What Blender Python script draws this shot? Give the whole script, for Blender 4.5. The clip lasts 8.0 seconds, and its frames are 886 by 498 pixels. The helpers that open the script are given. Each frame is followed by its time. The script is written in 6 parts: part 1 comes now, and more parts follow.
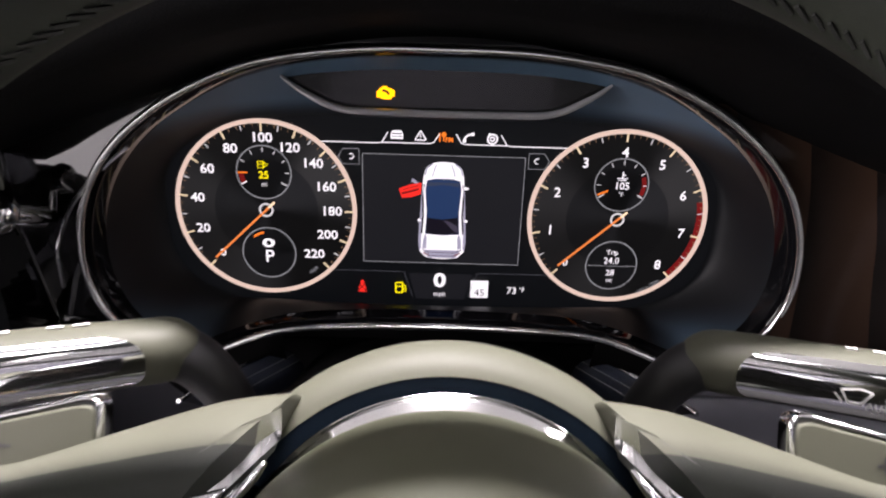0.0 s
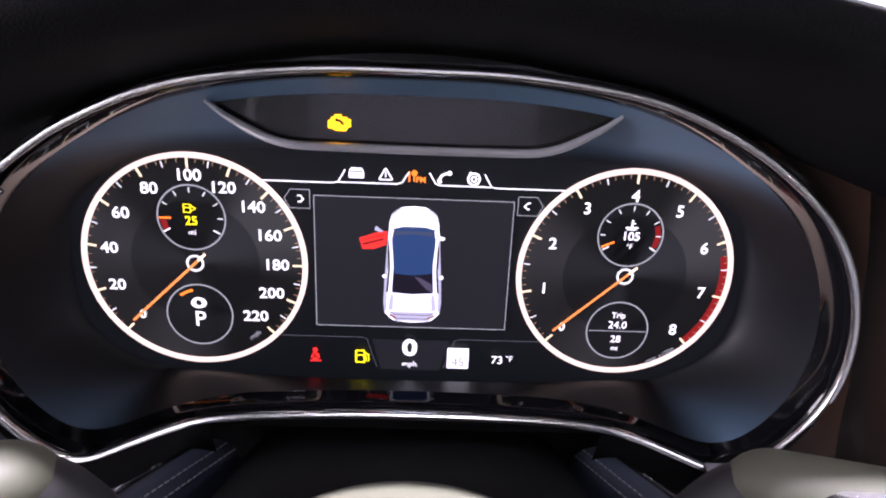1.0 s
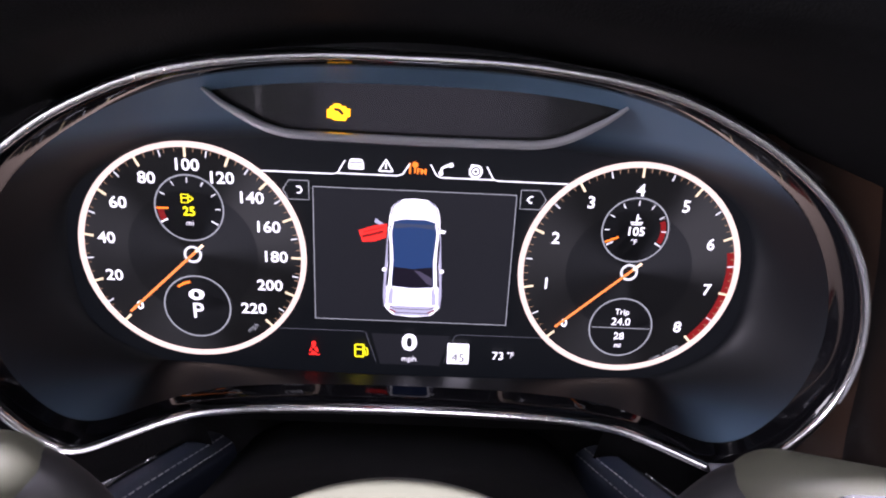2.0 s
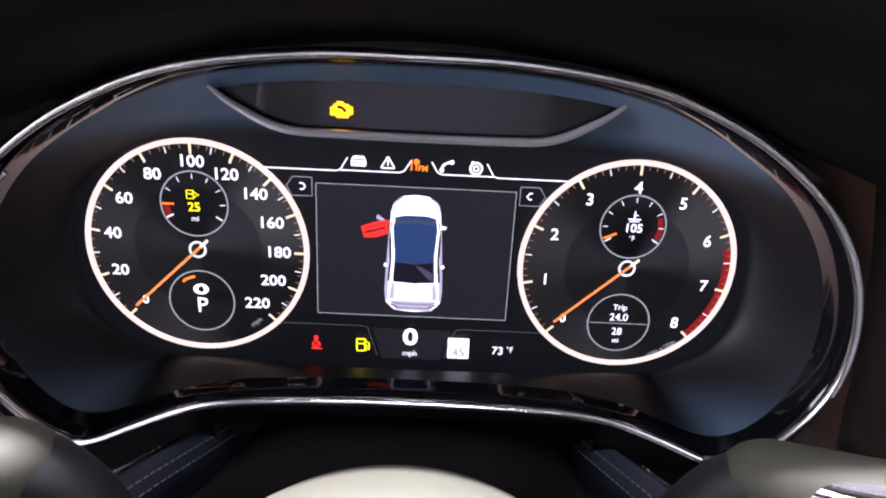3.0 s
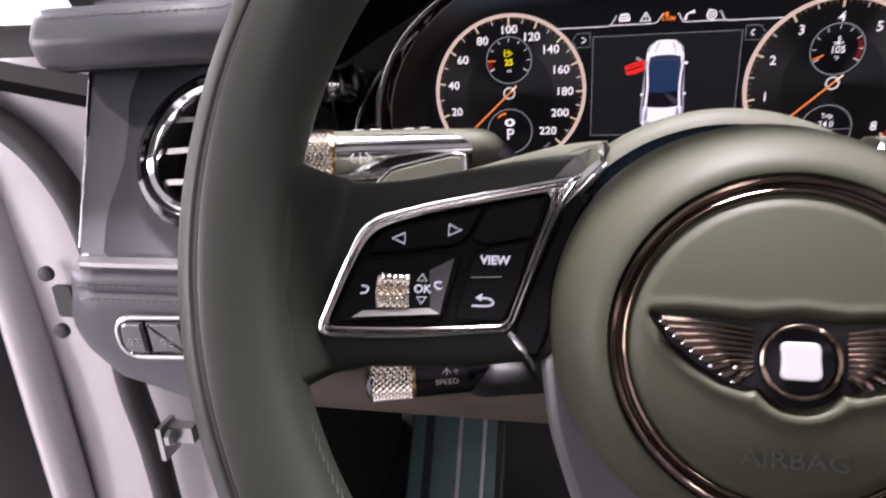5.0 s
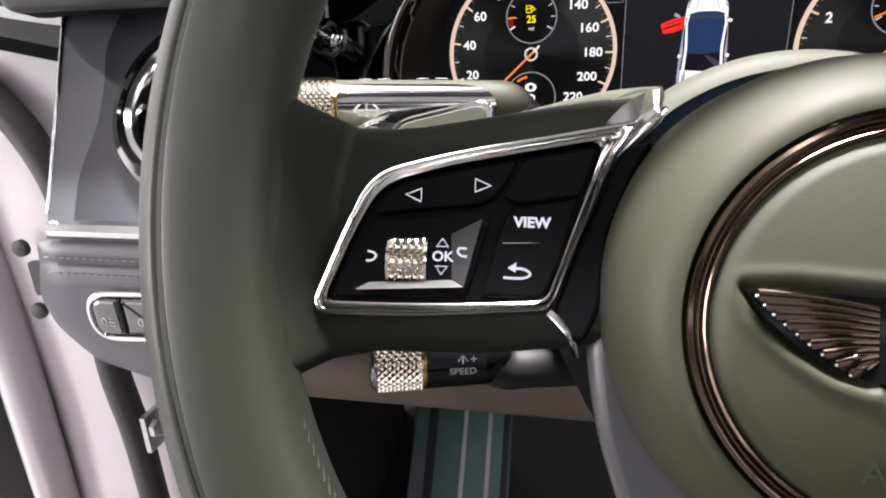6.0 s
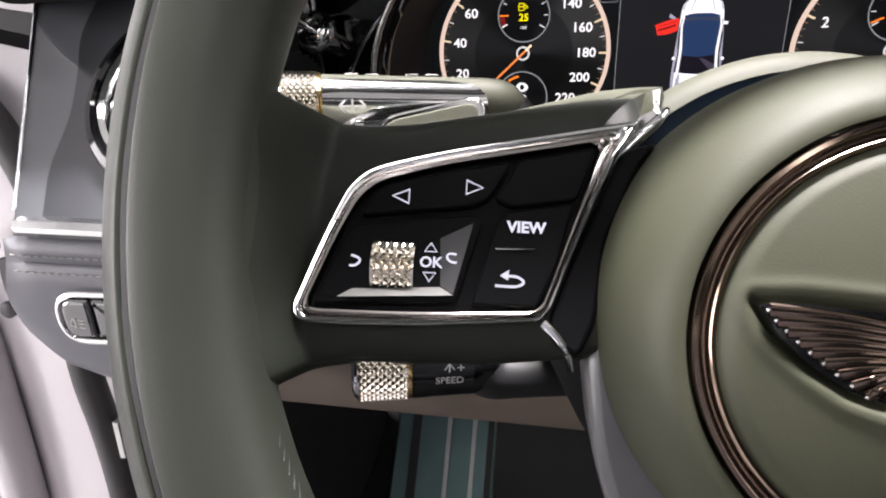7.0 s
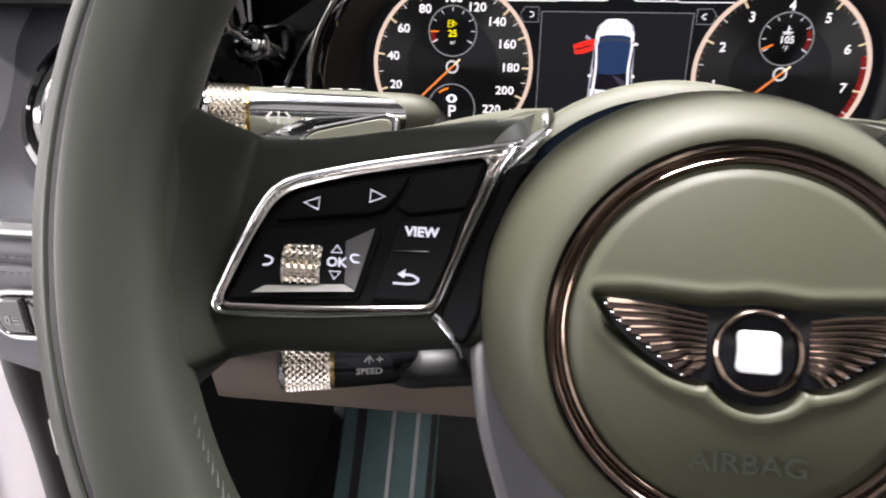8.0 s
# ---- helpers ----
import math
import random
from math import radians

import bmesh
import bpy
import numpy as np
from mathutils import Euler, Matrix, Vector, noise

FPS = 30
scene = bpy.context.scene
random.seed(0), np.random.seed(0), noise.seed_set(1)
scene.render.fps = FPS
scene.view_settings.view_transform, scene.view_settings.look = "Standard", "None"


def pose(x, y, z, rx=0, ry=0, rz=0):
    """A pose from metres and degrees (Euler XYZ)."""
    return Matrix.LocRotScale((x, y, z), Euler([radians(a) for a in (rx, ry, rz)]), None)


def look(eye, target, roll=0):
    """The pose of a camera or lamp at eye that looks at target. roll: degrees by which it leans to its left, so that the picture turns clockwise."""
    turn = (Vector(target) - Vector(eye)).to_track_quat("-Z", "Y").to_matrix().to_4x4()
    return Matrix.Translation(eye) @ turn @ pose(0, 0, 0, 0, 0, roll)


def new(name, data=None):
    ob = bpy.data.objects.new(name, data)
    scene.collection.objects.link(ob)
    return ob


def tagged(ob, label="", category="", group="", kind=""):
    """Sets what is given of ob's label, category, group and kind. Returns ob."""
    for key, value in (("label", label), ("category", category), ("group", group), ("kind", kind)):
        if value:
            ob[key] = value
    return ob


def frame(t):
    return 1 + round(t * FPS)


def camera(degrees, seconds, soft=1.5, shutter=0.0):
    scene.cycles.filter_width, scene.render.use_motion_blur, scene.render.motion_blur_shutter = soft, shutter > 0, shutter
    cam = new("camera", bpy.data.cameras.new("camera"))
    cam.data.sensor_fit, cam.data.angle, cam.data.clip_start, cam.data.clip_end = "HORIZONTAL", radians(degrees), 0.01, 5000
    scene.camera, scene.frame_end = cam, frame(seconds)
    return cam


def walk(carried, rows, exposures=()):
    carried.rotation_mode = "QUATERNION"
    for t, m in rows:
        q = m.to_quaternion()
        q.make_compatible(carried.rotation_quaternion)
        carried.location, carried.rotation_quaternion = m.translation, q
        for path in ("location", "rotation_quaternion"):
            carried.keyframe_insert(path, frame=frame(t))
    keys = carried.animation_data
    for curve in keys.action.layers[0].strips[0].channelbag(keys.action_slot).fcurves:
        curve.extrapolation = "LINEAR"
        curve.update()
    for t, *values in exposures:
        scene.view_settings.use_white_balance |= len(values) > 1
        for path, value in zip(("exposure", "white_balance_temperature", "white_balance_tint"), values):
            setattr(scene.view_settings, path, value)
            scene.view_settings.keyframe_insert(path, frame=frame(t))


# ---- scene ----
cam = camera(71.0, 8.0, 2.0, 0.25)
PATH = [
    (0, (-0.003, -0.343, 1.119), (0.019, 1.534, 0.43), 1.8),
    (0.5, (0.004, -0.294, 1.115), (0.064, 1.6, 0.475), 2.4),
    (1, (0.004, -0.275, 1.117), (0.072, 1.62, 0.482), 2.5),
    (1.5, (0.007, -0.271, 1.114), (0.061, 1.623, 0.474), 2.6),
    (3, (0.007, -0.276, 1.114), (0.051, 1.616, 0.467), 3.0),
    (3.5, (0.01, -0.334, 1.123), (0.049, 1.582, 0.551), 1.9),
    (3.8, (0.004, -0.380, 1.127), (0.045, 1.552, 0.606), 0.9),
    (4, (0.002, -0.409, 1.13), (-0.026, 1.525, 0.623), 0.1),
    (4.2, (-0.009, -0.434, 1.124), (-0.125, 1.497, 0.615), -0.7),
    (4.5, (-0.03, -0.451, 1.102), (-0.248, 1.452, 0.525), -1.7),
    (4.8, (-0.051, -0.447, 1.076), (-0.384, 1.418, 0.435), -2.6),
    (5, (-0.058, -0.441, 1.06), (-0.458, 1.4, 0.387), -3.1),
    (5.2, (-0.064, -0.437, 1.052), (-0.492, 1.389, 0.358), -3.0),
    (6.3, (-0.073, -0.402, 1.036), (-0.457, 1.431, 0.334), -1.8),
    (6.5, (-0.074, -0.401, 1.035), (-0.445, 1.435, 0.334), -1.3),
    (7, (-0.075, -0.399, 1.036), (-0.434, 1.44, 0.337), -1.1),
    (7.5, (-0.073, -0.399, 1.037), (-0.407, 1.447, 0.344), -0.8),
    (8, (-0.056, -0.417, 1.044), (-0.276, 1.445, 0.347), 0.8),
]
walk(cam, [(t, look(eye, target, roll)) for t, eye, target, roll in PATH], [(0.0, 0.38, 6500, 16), (0.5, 0.96, 6300, 20), (1.0, 1.2, 6000, 25), (3.0, 1.04, 5950, 24), (3.5, 1.0, 6350, 14), (4.0, 0.42, 6450, 16), (4.5, -0.24, 6400, 26), (4.8, -0.10, 6400, 24), (5.2, 0.38, 6450, 18), (6.5, 0.46, 6500, 10), (8.0, 0.56, 6500, 10)])

# ---- world and light ----
world = bpy.data.worlds.new("workshop")
scene.world = world
world.use_nodes = True
wn = world.node_tree.nodes
wn["Background"].inputs[0].default_value = (1.0, 0.955, 0.96, 1)
wn["Background"].inputs[1].default_value = 0.6


def area_lamp(name, place, target, sx, sy, watts, colour=(1, 0.945, 0.955)):
    data = bpy.data.lights.new(name, "AREA")
    data.shape, data.size, data.size_y, data.energy, data.color = "RECTANGLE", sx, sy, watts, colour
    ob = new(name, data)
    ob.matrix_world = look(place, target)
    return ob


TUBES = [(-4.3, 2.5, 260), (-1.5, 5.0, 270), (0.4, -3.7, 26), (1.5, 4.5, 260), (3.2, 1.0, 140)]
for tx, ty, watts in TUBES:
    area_lamp("tube_lamp", (tx, ty, 3.82), (tx, ty, 0.0), 0.35, 3.0, watts)
# Added fill light on the unseen left wall, brightening the wheel's left and the chrome.
area_lamp("side_fill_lamp", (-5.36, -2.9, 1.9), (0.0, -2.9, 1.9), 3.2, 2.6, 340)
PANELS = [(-0.07, 0.13, 0.22, 360), (-0.10, -1.15, 0.30, 22)]
for px, py, wide, watts in PANELS:
    area_lamp("panel_lamp", (px, py, 3.40), (px, py - 0.05, 0.0), 0.9, wide, watts)
scene.view_settings.exposure = 0.0


# ---- materials ----
def principled(name, colour, rough=0.5, metal=0.0, coat=0.0, spec=0.5, emit=None, power=0.0):
    m = bpy.data.materials.new(name)
    m.use_nodes = True
    b = m.node_tree.nodes["Principled BSDF"]
    b.inputs["Base Color"].default_value = (*colour, 1)
    b.inputs["Roughness"].default_value = rough
    b.inputs["Metallic"].default_value = metal
    b.inputs["Coat Weight"].default_value = coat
    b.inputs["Coat Roughness"].default_value = 0.04
    b.inputs["Specular IOR Level"].default_value = spec
    if emit:
        b.inputs["Emission Color"].default_value = (*emit, 1)
        b.inputs["Emission Strength"].default_value = power
    return m


def textured(name, colour, rough=0.5, metal=0.0, coat=0.0, spec=0.5, grain=900.0, bump=0.15, stain=25.0, vary=0.25, cells=False):
    """A surface with fine relief (grain) and broad unevenness (stain)."""
    m = principled(name, colour, rough, metal, coat, spec)
    nt = m.node_tree
    b = nt.nodes["Principled BSDF"]
    co = nt.nodes.new("ShaderNodeTexCoord")
    broad = nt.nodes.new("ShaderNodeTexNoise")
    broad.inputs["Scale"].default_value = stain
    broad.inputs["Detail"].default_value = 4
    nt.links.new(co.outputs["Object"], broad.inputs["Vector"])
    mix = nt.nodes.new("ShaderNodeMix")
    mix.data_type = "RGBA"
    mix.inputs["A"].default_value = (*[c * (1 - vary) for c in colour], 1)
    mix.inputs["B"].default_value = (*[min(1, c * (1 + vary)) for c in colour], 1)
    nt.links.new(broad.outputs["Fac"], mix.inputs["Factor"])
    nt.links.new(mix.outputs["Result"], b.inputs["Base Color"])
    ramp = nt.nodes.new("ShaderNodeMapRange")
    ramp.inputs["To Min"].default_value = max(0.02, rough * 0.85)
    ramp.inputs["To Max"].default_value = min(1, rough * 1.15)
    nt.links.new(broad.outputs["Fac"], ramp.inputs["Value"])
    nt.links.new(ramp.outputs["Result"], b.inputs["Roughness"])
    if bump:
        if cells:
            fine = nt.nodes.new("ShaderNodeTexVoronoi")
            out = fine.outputs["Distance"]
        else:
            fine = nt.nodes.new("ShaderNodeTexNoise")
            fine.inputs["Detail"].default_value = 6
            out = fine.outputs["Fac"]
        fine.inputs["Scale"].default_value = grain
        nt.links.new(co.outputs["Object"], fine.inputs["Vector"])
        bp = nt.nodes.new("ShaderNodeBump")
        bp.inputs["Strength"].default_value = bump
        bp.inputs["Distance"].default_value = 0.0004
        nt.links.new(out, bp.inputs["Height"])
        nt.links.new(bp.outputs["Normal"], b.inputs["Normal"])
    return m


def glow(name, colour, power):
    return principled(name, (0.006, 0.006, 0.006), 0.4, spec=0.12, emit=colour, power=power)


def veneer(name, dark, pale, scale, coat=0.9):
    """Lacquered wood: wandering growth bands under a clear coat."""
    m = principled(name, dark, 0.6, coat=coat, spec=0.1)
    nt = m.node_tree
    b = nt.nodes["Principled BSDF"]
    co = nt.nodes.new("ShaderNodeTexCoord")
    stretch = nt.nodes.new("ShaderNodeMapping")
    stretch.inputs["Rotation"].default_value = (0.0, 0.25, 0.0)
    stretch.inputs["Scale"].default_value = (1.0, 1.0, 0.28)
    nt.links.new(co.outputs["Object"], stretch.inputs["Vector"])
    wave = nt.nodes.new("ShaderNodeTexWave")
    wave.bands_direction, wave.wave_profile = "X", "SAW"
    for key, value in (("Scale", scale), ("Distortion", 2.6), ("Detail", 1.5), ("Detail Scale", 2.2)):
        wave.inputs[key].default_value = value
    nt.links.new(stretch.outputs["Vector"], wave.inputs["Vector"])
    mix = nt.nodes.new("ShaderNodeMix")
    mix.data_type = "RGBA"
    mix.inputs["A"].default_value, mix.inputs["B"].default_value = (*dark, 1), (*pale, 1)
    nt.links.new(wave.outputs["Fac"], mix.inputs["Factor"])
    nt.links.new(mix.outputs["Result"], b.inputs["Base Color"])
    return m


HUB_LEATHER = textured("olive_leather", (0.053, 0.0545, 0.0385), 0.62, spec=0.28, grain=1600, bump=0.05, cells=True, vary=0.08)
# Olive leather darkened for the pad; its dimmer light is put into the colour.
PAD_LEATHER = textured("dimmed_olive_leather", (0.0350, 0.0372, 0.0228), 0.58, spec=0.28, grain=1600, bump=0.05, cells=True, vary=0.08)
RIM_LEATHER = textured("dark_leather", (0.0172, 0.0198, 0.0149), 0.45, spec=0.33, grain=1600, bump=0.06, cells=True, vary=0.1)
# Darker copy of the rim leather: the spokes' shade is in its colour.
SPOKE_LEATHER = textured("shaded_rim_leather", (0.0145, 0.0167, 0.0127), 0.55, spec=0.20, grain=1600, bump=0.05, cells=True, vary=0.1)
NAVY_LEATHER = textured("navy_leather", (0.098, 0.098, 0.114), 0.45, spec=0.4, grain=1300, bump=0.2, cells=True, vary=0.12)
TOP_LEATHER = textured("blue_black_top_leather", (0.031, 0.033, 0.036), 0.36, spec=0.5, grain=1300, bump=0.2, cells=True, vary=0.12)
CHEEK_LEATHER = textured("dark_navy_leather", (0.018, 0.023, 0.036), 0.45, spec=0.4, grain=1300, bump=0.2, cells=True, vary=0.12)
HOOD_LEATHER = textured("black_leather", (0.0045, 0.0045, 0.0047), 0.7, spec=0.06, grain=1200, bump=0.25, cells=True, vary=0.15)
BLACK_PLASTIC = textured("black_plastic", (0.007, 0.007, 0.008), 0.55, grain=2500, bump=0.1)
PIANO_LACQUER = textured("piano_lacquer", (0.004, 0.004, 0.004), 0.04, spec=1.0, coat=0.5, bump=0.0, vary=0.1)
KEY_BLACK = textured("soft_black_key", (0.003, 0.003, 0.0035), 0.42, spec=0.05, bump=0.0, vary=0.1)
BAND_GLOSS = textured("deep_gloss_black", (0.005, 0.005, 0.006), 0.05, spec=0.25, coat=0.0, bump=0.0, vary=0.1)
PIANO = textured("piano_black", (0.006, 0.006, 0.007), 0.08, spec=0.35, coat=0.0, bump=0.0, vary=0.1)
FASCIA = veneer("grey_veneer", (0.013, 0.014, 0.017), (0.060, 0.063, 0.070), 7.0, 1.0)
CHROME = textured("chrome", (0.82, 0.82, 0.82), 0.10, metal=1.0, bump=0.03, grain=120, vary=0.03)
# The chrome's warm tint stands in for golden reflections on the knurls.
KNURL = textured("warm_knurled_chrome", (0.86, 0.80, 0.70), 0.14, metal=1.0, bump=0.03, grain=400, vary=0.05)
LIP_GREY = textured("satin_grey_lip", (0.48, 0.49, 0.50), 0.42, metal=0.6, bump=0.03, grain=300, vary=0.05)
SMOKED_CHROME = textured("smoked_chrome", (0.42, 0.39, 0.37), 0.12, metal=1.0, bump=0.03, grain=200, vary=0.06)
GREY_GLOSS = textured("smoky_grey_key", (0.20, 0.20, 0.205), 0.16, metal=1.0, bump=0.03, grain=200, vary=0.06)
DARK_CHROME = textured("dark_chrome", (0.175, 0.13, 0.104), 0.13, metal=1.0, bump=0.03, grain=200, vary=0.06)
BRASS = textured("brass", (0.78, 0.55, 0.2), 0.18, metal=1.0, bump=0.03, grain=300)
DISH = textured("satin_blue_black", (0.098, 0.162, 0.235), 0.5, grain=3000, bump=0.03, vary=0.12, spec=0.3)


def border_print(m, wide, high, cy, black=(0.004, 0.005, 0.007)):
    """Paints shade into the colour: black by the display, fading out to the surround's own colour."""
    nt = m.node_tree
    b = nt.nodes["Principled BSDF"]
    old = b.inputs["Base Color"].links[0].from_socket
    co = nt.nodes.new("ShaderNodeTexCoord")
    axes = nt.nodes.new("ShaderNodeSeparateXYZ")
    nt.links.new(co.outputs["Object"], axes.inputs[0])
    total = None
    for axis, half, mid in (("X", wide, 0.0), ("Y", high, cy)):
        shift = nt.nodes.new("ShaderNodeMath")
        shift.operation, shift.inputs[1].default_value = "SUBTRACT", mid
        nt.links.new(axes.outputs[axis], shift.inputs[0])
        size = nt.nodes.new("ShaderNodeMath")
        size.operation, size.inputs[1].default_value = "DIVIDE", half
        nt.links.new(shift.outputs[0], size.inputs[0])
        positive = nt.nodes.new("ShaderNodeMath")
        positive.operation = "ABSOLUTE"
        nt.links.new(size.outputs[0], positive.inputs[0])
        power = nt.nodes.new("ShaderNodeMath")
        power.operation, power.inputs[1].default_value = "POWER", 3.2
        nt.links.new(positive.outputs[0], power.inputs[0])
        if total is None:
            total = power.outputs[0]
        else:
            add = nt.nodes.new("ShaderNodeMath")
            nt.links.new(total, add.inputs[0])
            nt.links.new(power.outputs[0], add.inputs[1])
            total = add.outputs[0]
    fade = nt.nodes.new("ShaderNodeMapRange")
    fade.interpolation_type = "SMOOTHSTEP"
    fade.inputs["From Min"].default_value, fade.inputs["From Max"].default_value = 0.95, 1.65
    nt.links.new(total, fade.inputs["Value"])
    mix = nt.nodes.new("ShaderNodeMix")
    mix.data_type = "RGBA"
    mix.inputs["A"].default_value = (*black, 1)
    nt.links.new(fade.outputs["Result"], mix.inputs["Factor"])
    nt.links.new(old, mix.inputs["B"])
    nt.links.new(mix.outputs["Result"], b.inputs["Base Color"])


# The dish's falloff into the dark is painted, not lit.
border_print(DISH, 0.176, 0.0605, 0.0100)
SMOKED = principled("smoked_lens", (0.010, 0.010, 0.009), 0.25, coat=0.3)
WHITE_PAINT = textured("white_car_paint", (0.52, 0.49, 0.51), 0.3, coat=0.7, bump=0.02, grain=300, vary=0.03)
RUBBER = textured("black_rubber", (0.035, 0.033, 0.034), 0.6, grain=900, bump=0.2)
CARPET = textured("black_carpet", (0.012, 0.012, 0.012), 0.95, grain=700, bump=0.8)
FOOTREST = textured("teal_metal", (0.12, 0.19, 0.19), 0.4, metal=0.6, grain=500, bump=0.15)
STEEL = textured("bright_steel", (0.5, 0.5, 0.49), 0.38, metal=1.0, grain=400, bump=0.1)
HEADLINER = textured("dark_trim", (0.020, 0.025, 0.024), 0.8, grain=800, bump=0.3)
THREAD = textured("thread", (0.22, 0.22, 0.21), 0.7, grain=3000, bump=0.2)
MATTE_BLACK = textured("matte_black_trim", (0.006, 0.006, 0.006), 0.9, spec=0.05, grain=900, bump=0.2)
KNEE_LEATHER = textured("brown_black_leather", (0.085, 0.068, 0.055), 0.6, spec=0.2, grain=1300, bump=0.1, cells=True)
NAVY_GLOSS = textured("navy_lacquer", (0.004, 0.0068, 0.011), 0.15, spec=0.06, bump=0.0, stain=60, vary=0.3)
WALNUT = veneer("dark_walnut_veneer", (0.003, 0.0022, 0.002), (0.030, 0.016, 0.010), 9.0, 0.12)
DARK_THREAD = textured("dark_thread", (0.010, 0.011, 0.009), 0.6, grain=3000, bump=0.2)
CONCRETE = textured("grey_epoxy_floor", (0.26, 0.26, 0.26), 0.35, grain=60, bump=0.1, stain=2, vary=0.15)
PLASTER = textured("white_wall_paint", (0.8, 0.8, 0.8), 0.7, grain=90, bump=0.1, stain=2, vary=0.05)
CEILING = textured("grey_ceiling_paint", (0.3, 0.3, 0.3), 0.8, grain=40, bump=0.1, stain=1.5, vary=0.1)
SATIN_CHROME = textured("satin_chrome", (0.72, 0.73, 0.74), 0.24, metal=1.0, bump=0.03, grain=300, vary=0.05)
PAINT_MARK = principled("printed_mark", (0.5, 0.5, 0.48), 0.5)
DARK_MARK = principled("dark_print", (0.02, 0.02, 0.02), 0.5)
EMBLEM_WHITE = principled("white_enamel", (0.42, 0.42, 0.44), 0.25, coat=0.5)

G_BACK = glow("display_black", (0.3, 0.35, 0.45), 0.008)


def brushed_face(name, colour, low, high, cx, cy):
    """A dial drawn like spun metal: bright and dark sectors round its centre."""
    m = glow(name, colour, low)
    nt = m.node_tree
    co = nt.nodes.new("ShaderNodeTexCoord")
    axes = nt.nodes.new("ShaderNodeSeparateXYZ")
    nt.links.new(co.outputs["Object"], axes.inputs[0])

    def math_node(kind, a, b=None):
        node = nt.nodes.new("ShaderNodeMath")
        node.operation = kind
        for k, value in enumerate((a, b)):
            if value is None:
                continue
            if isinstance(value, (int, float)):
                node.inputs[k].default_value = value
            else:
                nt.links.new(value, node.inputs[k])
        return node.outputs[0]

    turn = math_node("ARCTAN2", math_node("SUBTRACT", axes.outputs["Y"], cy), math_node("SUBTRACT", axes.outputs["X"], cx))
    lobes = math_node("ADD", math_node("SINE", math_node("MULTIPLY", turn, 3.0)), math_node("SINE", math_node("ADD", math_node("MULTIPLY", turn, 2.0), 0.6)))
    ramp = nt.nodes.new("ShaderNodeMapRange")
    ramp.interpolation_type = "SMOOTHSTEP"
    for key, value in (("From Min", -0.6), ("From Max", 1.9), ("To Min", low), ("To Max", high)):
        ramp.inputs[key].default_value = value
    nt.links.new(lobes, ramp.inputs["Value"])
    nt.links.new(ramp.outputs["Result"], nt.nodes["Principled BSDF"].inputs["Emission Strength"])
    return m


G_INNER = glow("gauge_face", (0.4, 0.4, 0.46), 0.010)
G_WINDOW = glow("menu_window", (0.5, 0.5, 0.62), 0.017)
G_RING = glow("dial_ring", (1.0, 0.74, 0.62), 0.64)
G_TICK = glow("dial_tick", (1.0, 0.78, 0.5), 0.7)
G_FINE = glow("fine_tick", (1.0, 0.6, 0.35), 0.3)
G_WHITE = glow("white_light", (1.0, 0.95, 1.0), 0.9)
G_LINE = glow("white_line", (1.0, 0.97, 1.0), 0.6)
G_GREY = glow("grey_line", (0.75, 0.75, 0.8), 0.3)
G_NEEDLE = glow("needle_light", (1.0, 0.27, 0.06), 0.8)
G_NEEDLE_END = glow("needle_end", (1.0, 0.7, 0.45), 1.0)
G_ORANGE = glow("orange_light", (1.0, 0.22, 0.02), 0.9)
G_AMBER = glow("amber_light", (1.0, 0.40, 0.0), 2.2)
G_YELLOW = glow("yellow_light", (1.0, 0.85, 0.0), 0.95)
G_RED = glow("red_light", (1.0, 0.03, 0.02), 0.85)
G_DEEPRED = glow("red_zone", (0.5, 0.02, 0.02), 0.3)
G_BLUE = glow("car_glass_light", (0.03, 0.07, 0.2), 0.45)
G_SHADE = glow("car_shade_light", (0.50, 0.47, 0.62), 0.6)
BRUSHED = textured("brushed_silver", (0.86, 0.86, 0.85), 0.36, metal=1.0, bump=0.05, grain=500, vary=0.05)
SILVER = textured("silver_satin", (0.93, 0.93, 0.92), 0.24, metal=1.0, bump=0.04, grain=500, vary=0.04)
# Paler copy of the dark trim: light on the pillar's edge put into colour.
PILLAR_TRIM = textured("lit_trim_cloth", (0.13, 0.13, 0.11), 0.8, grain=800, bump=0.3)
G_BUTTON = glow("button_light", (0.86, 0.84, 1.0), 0.75)


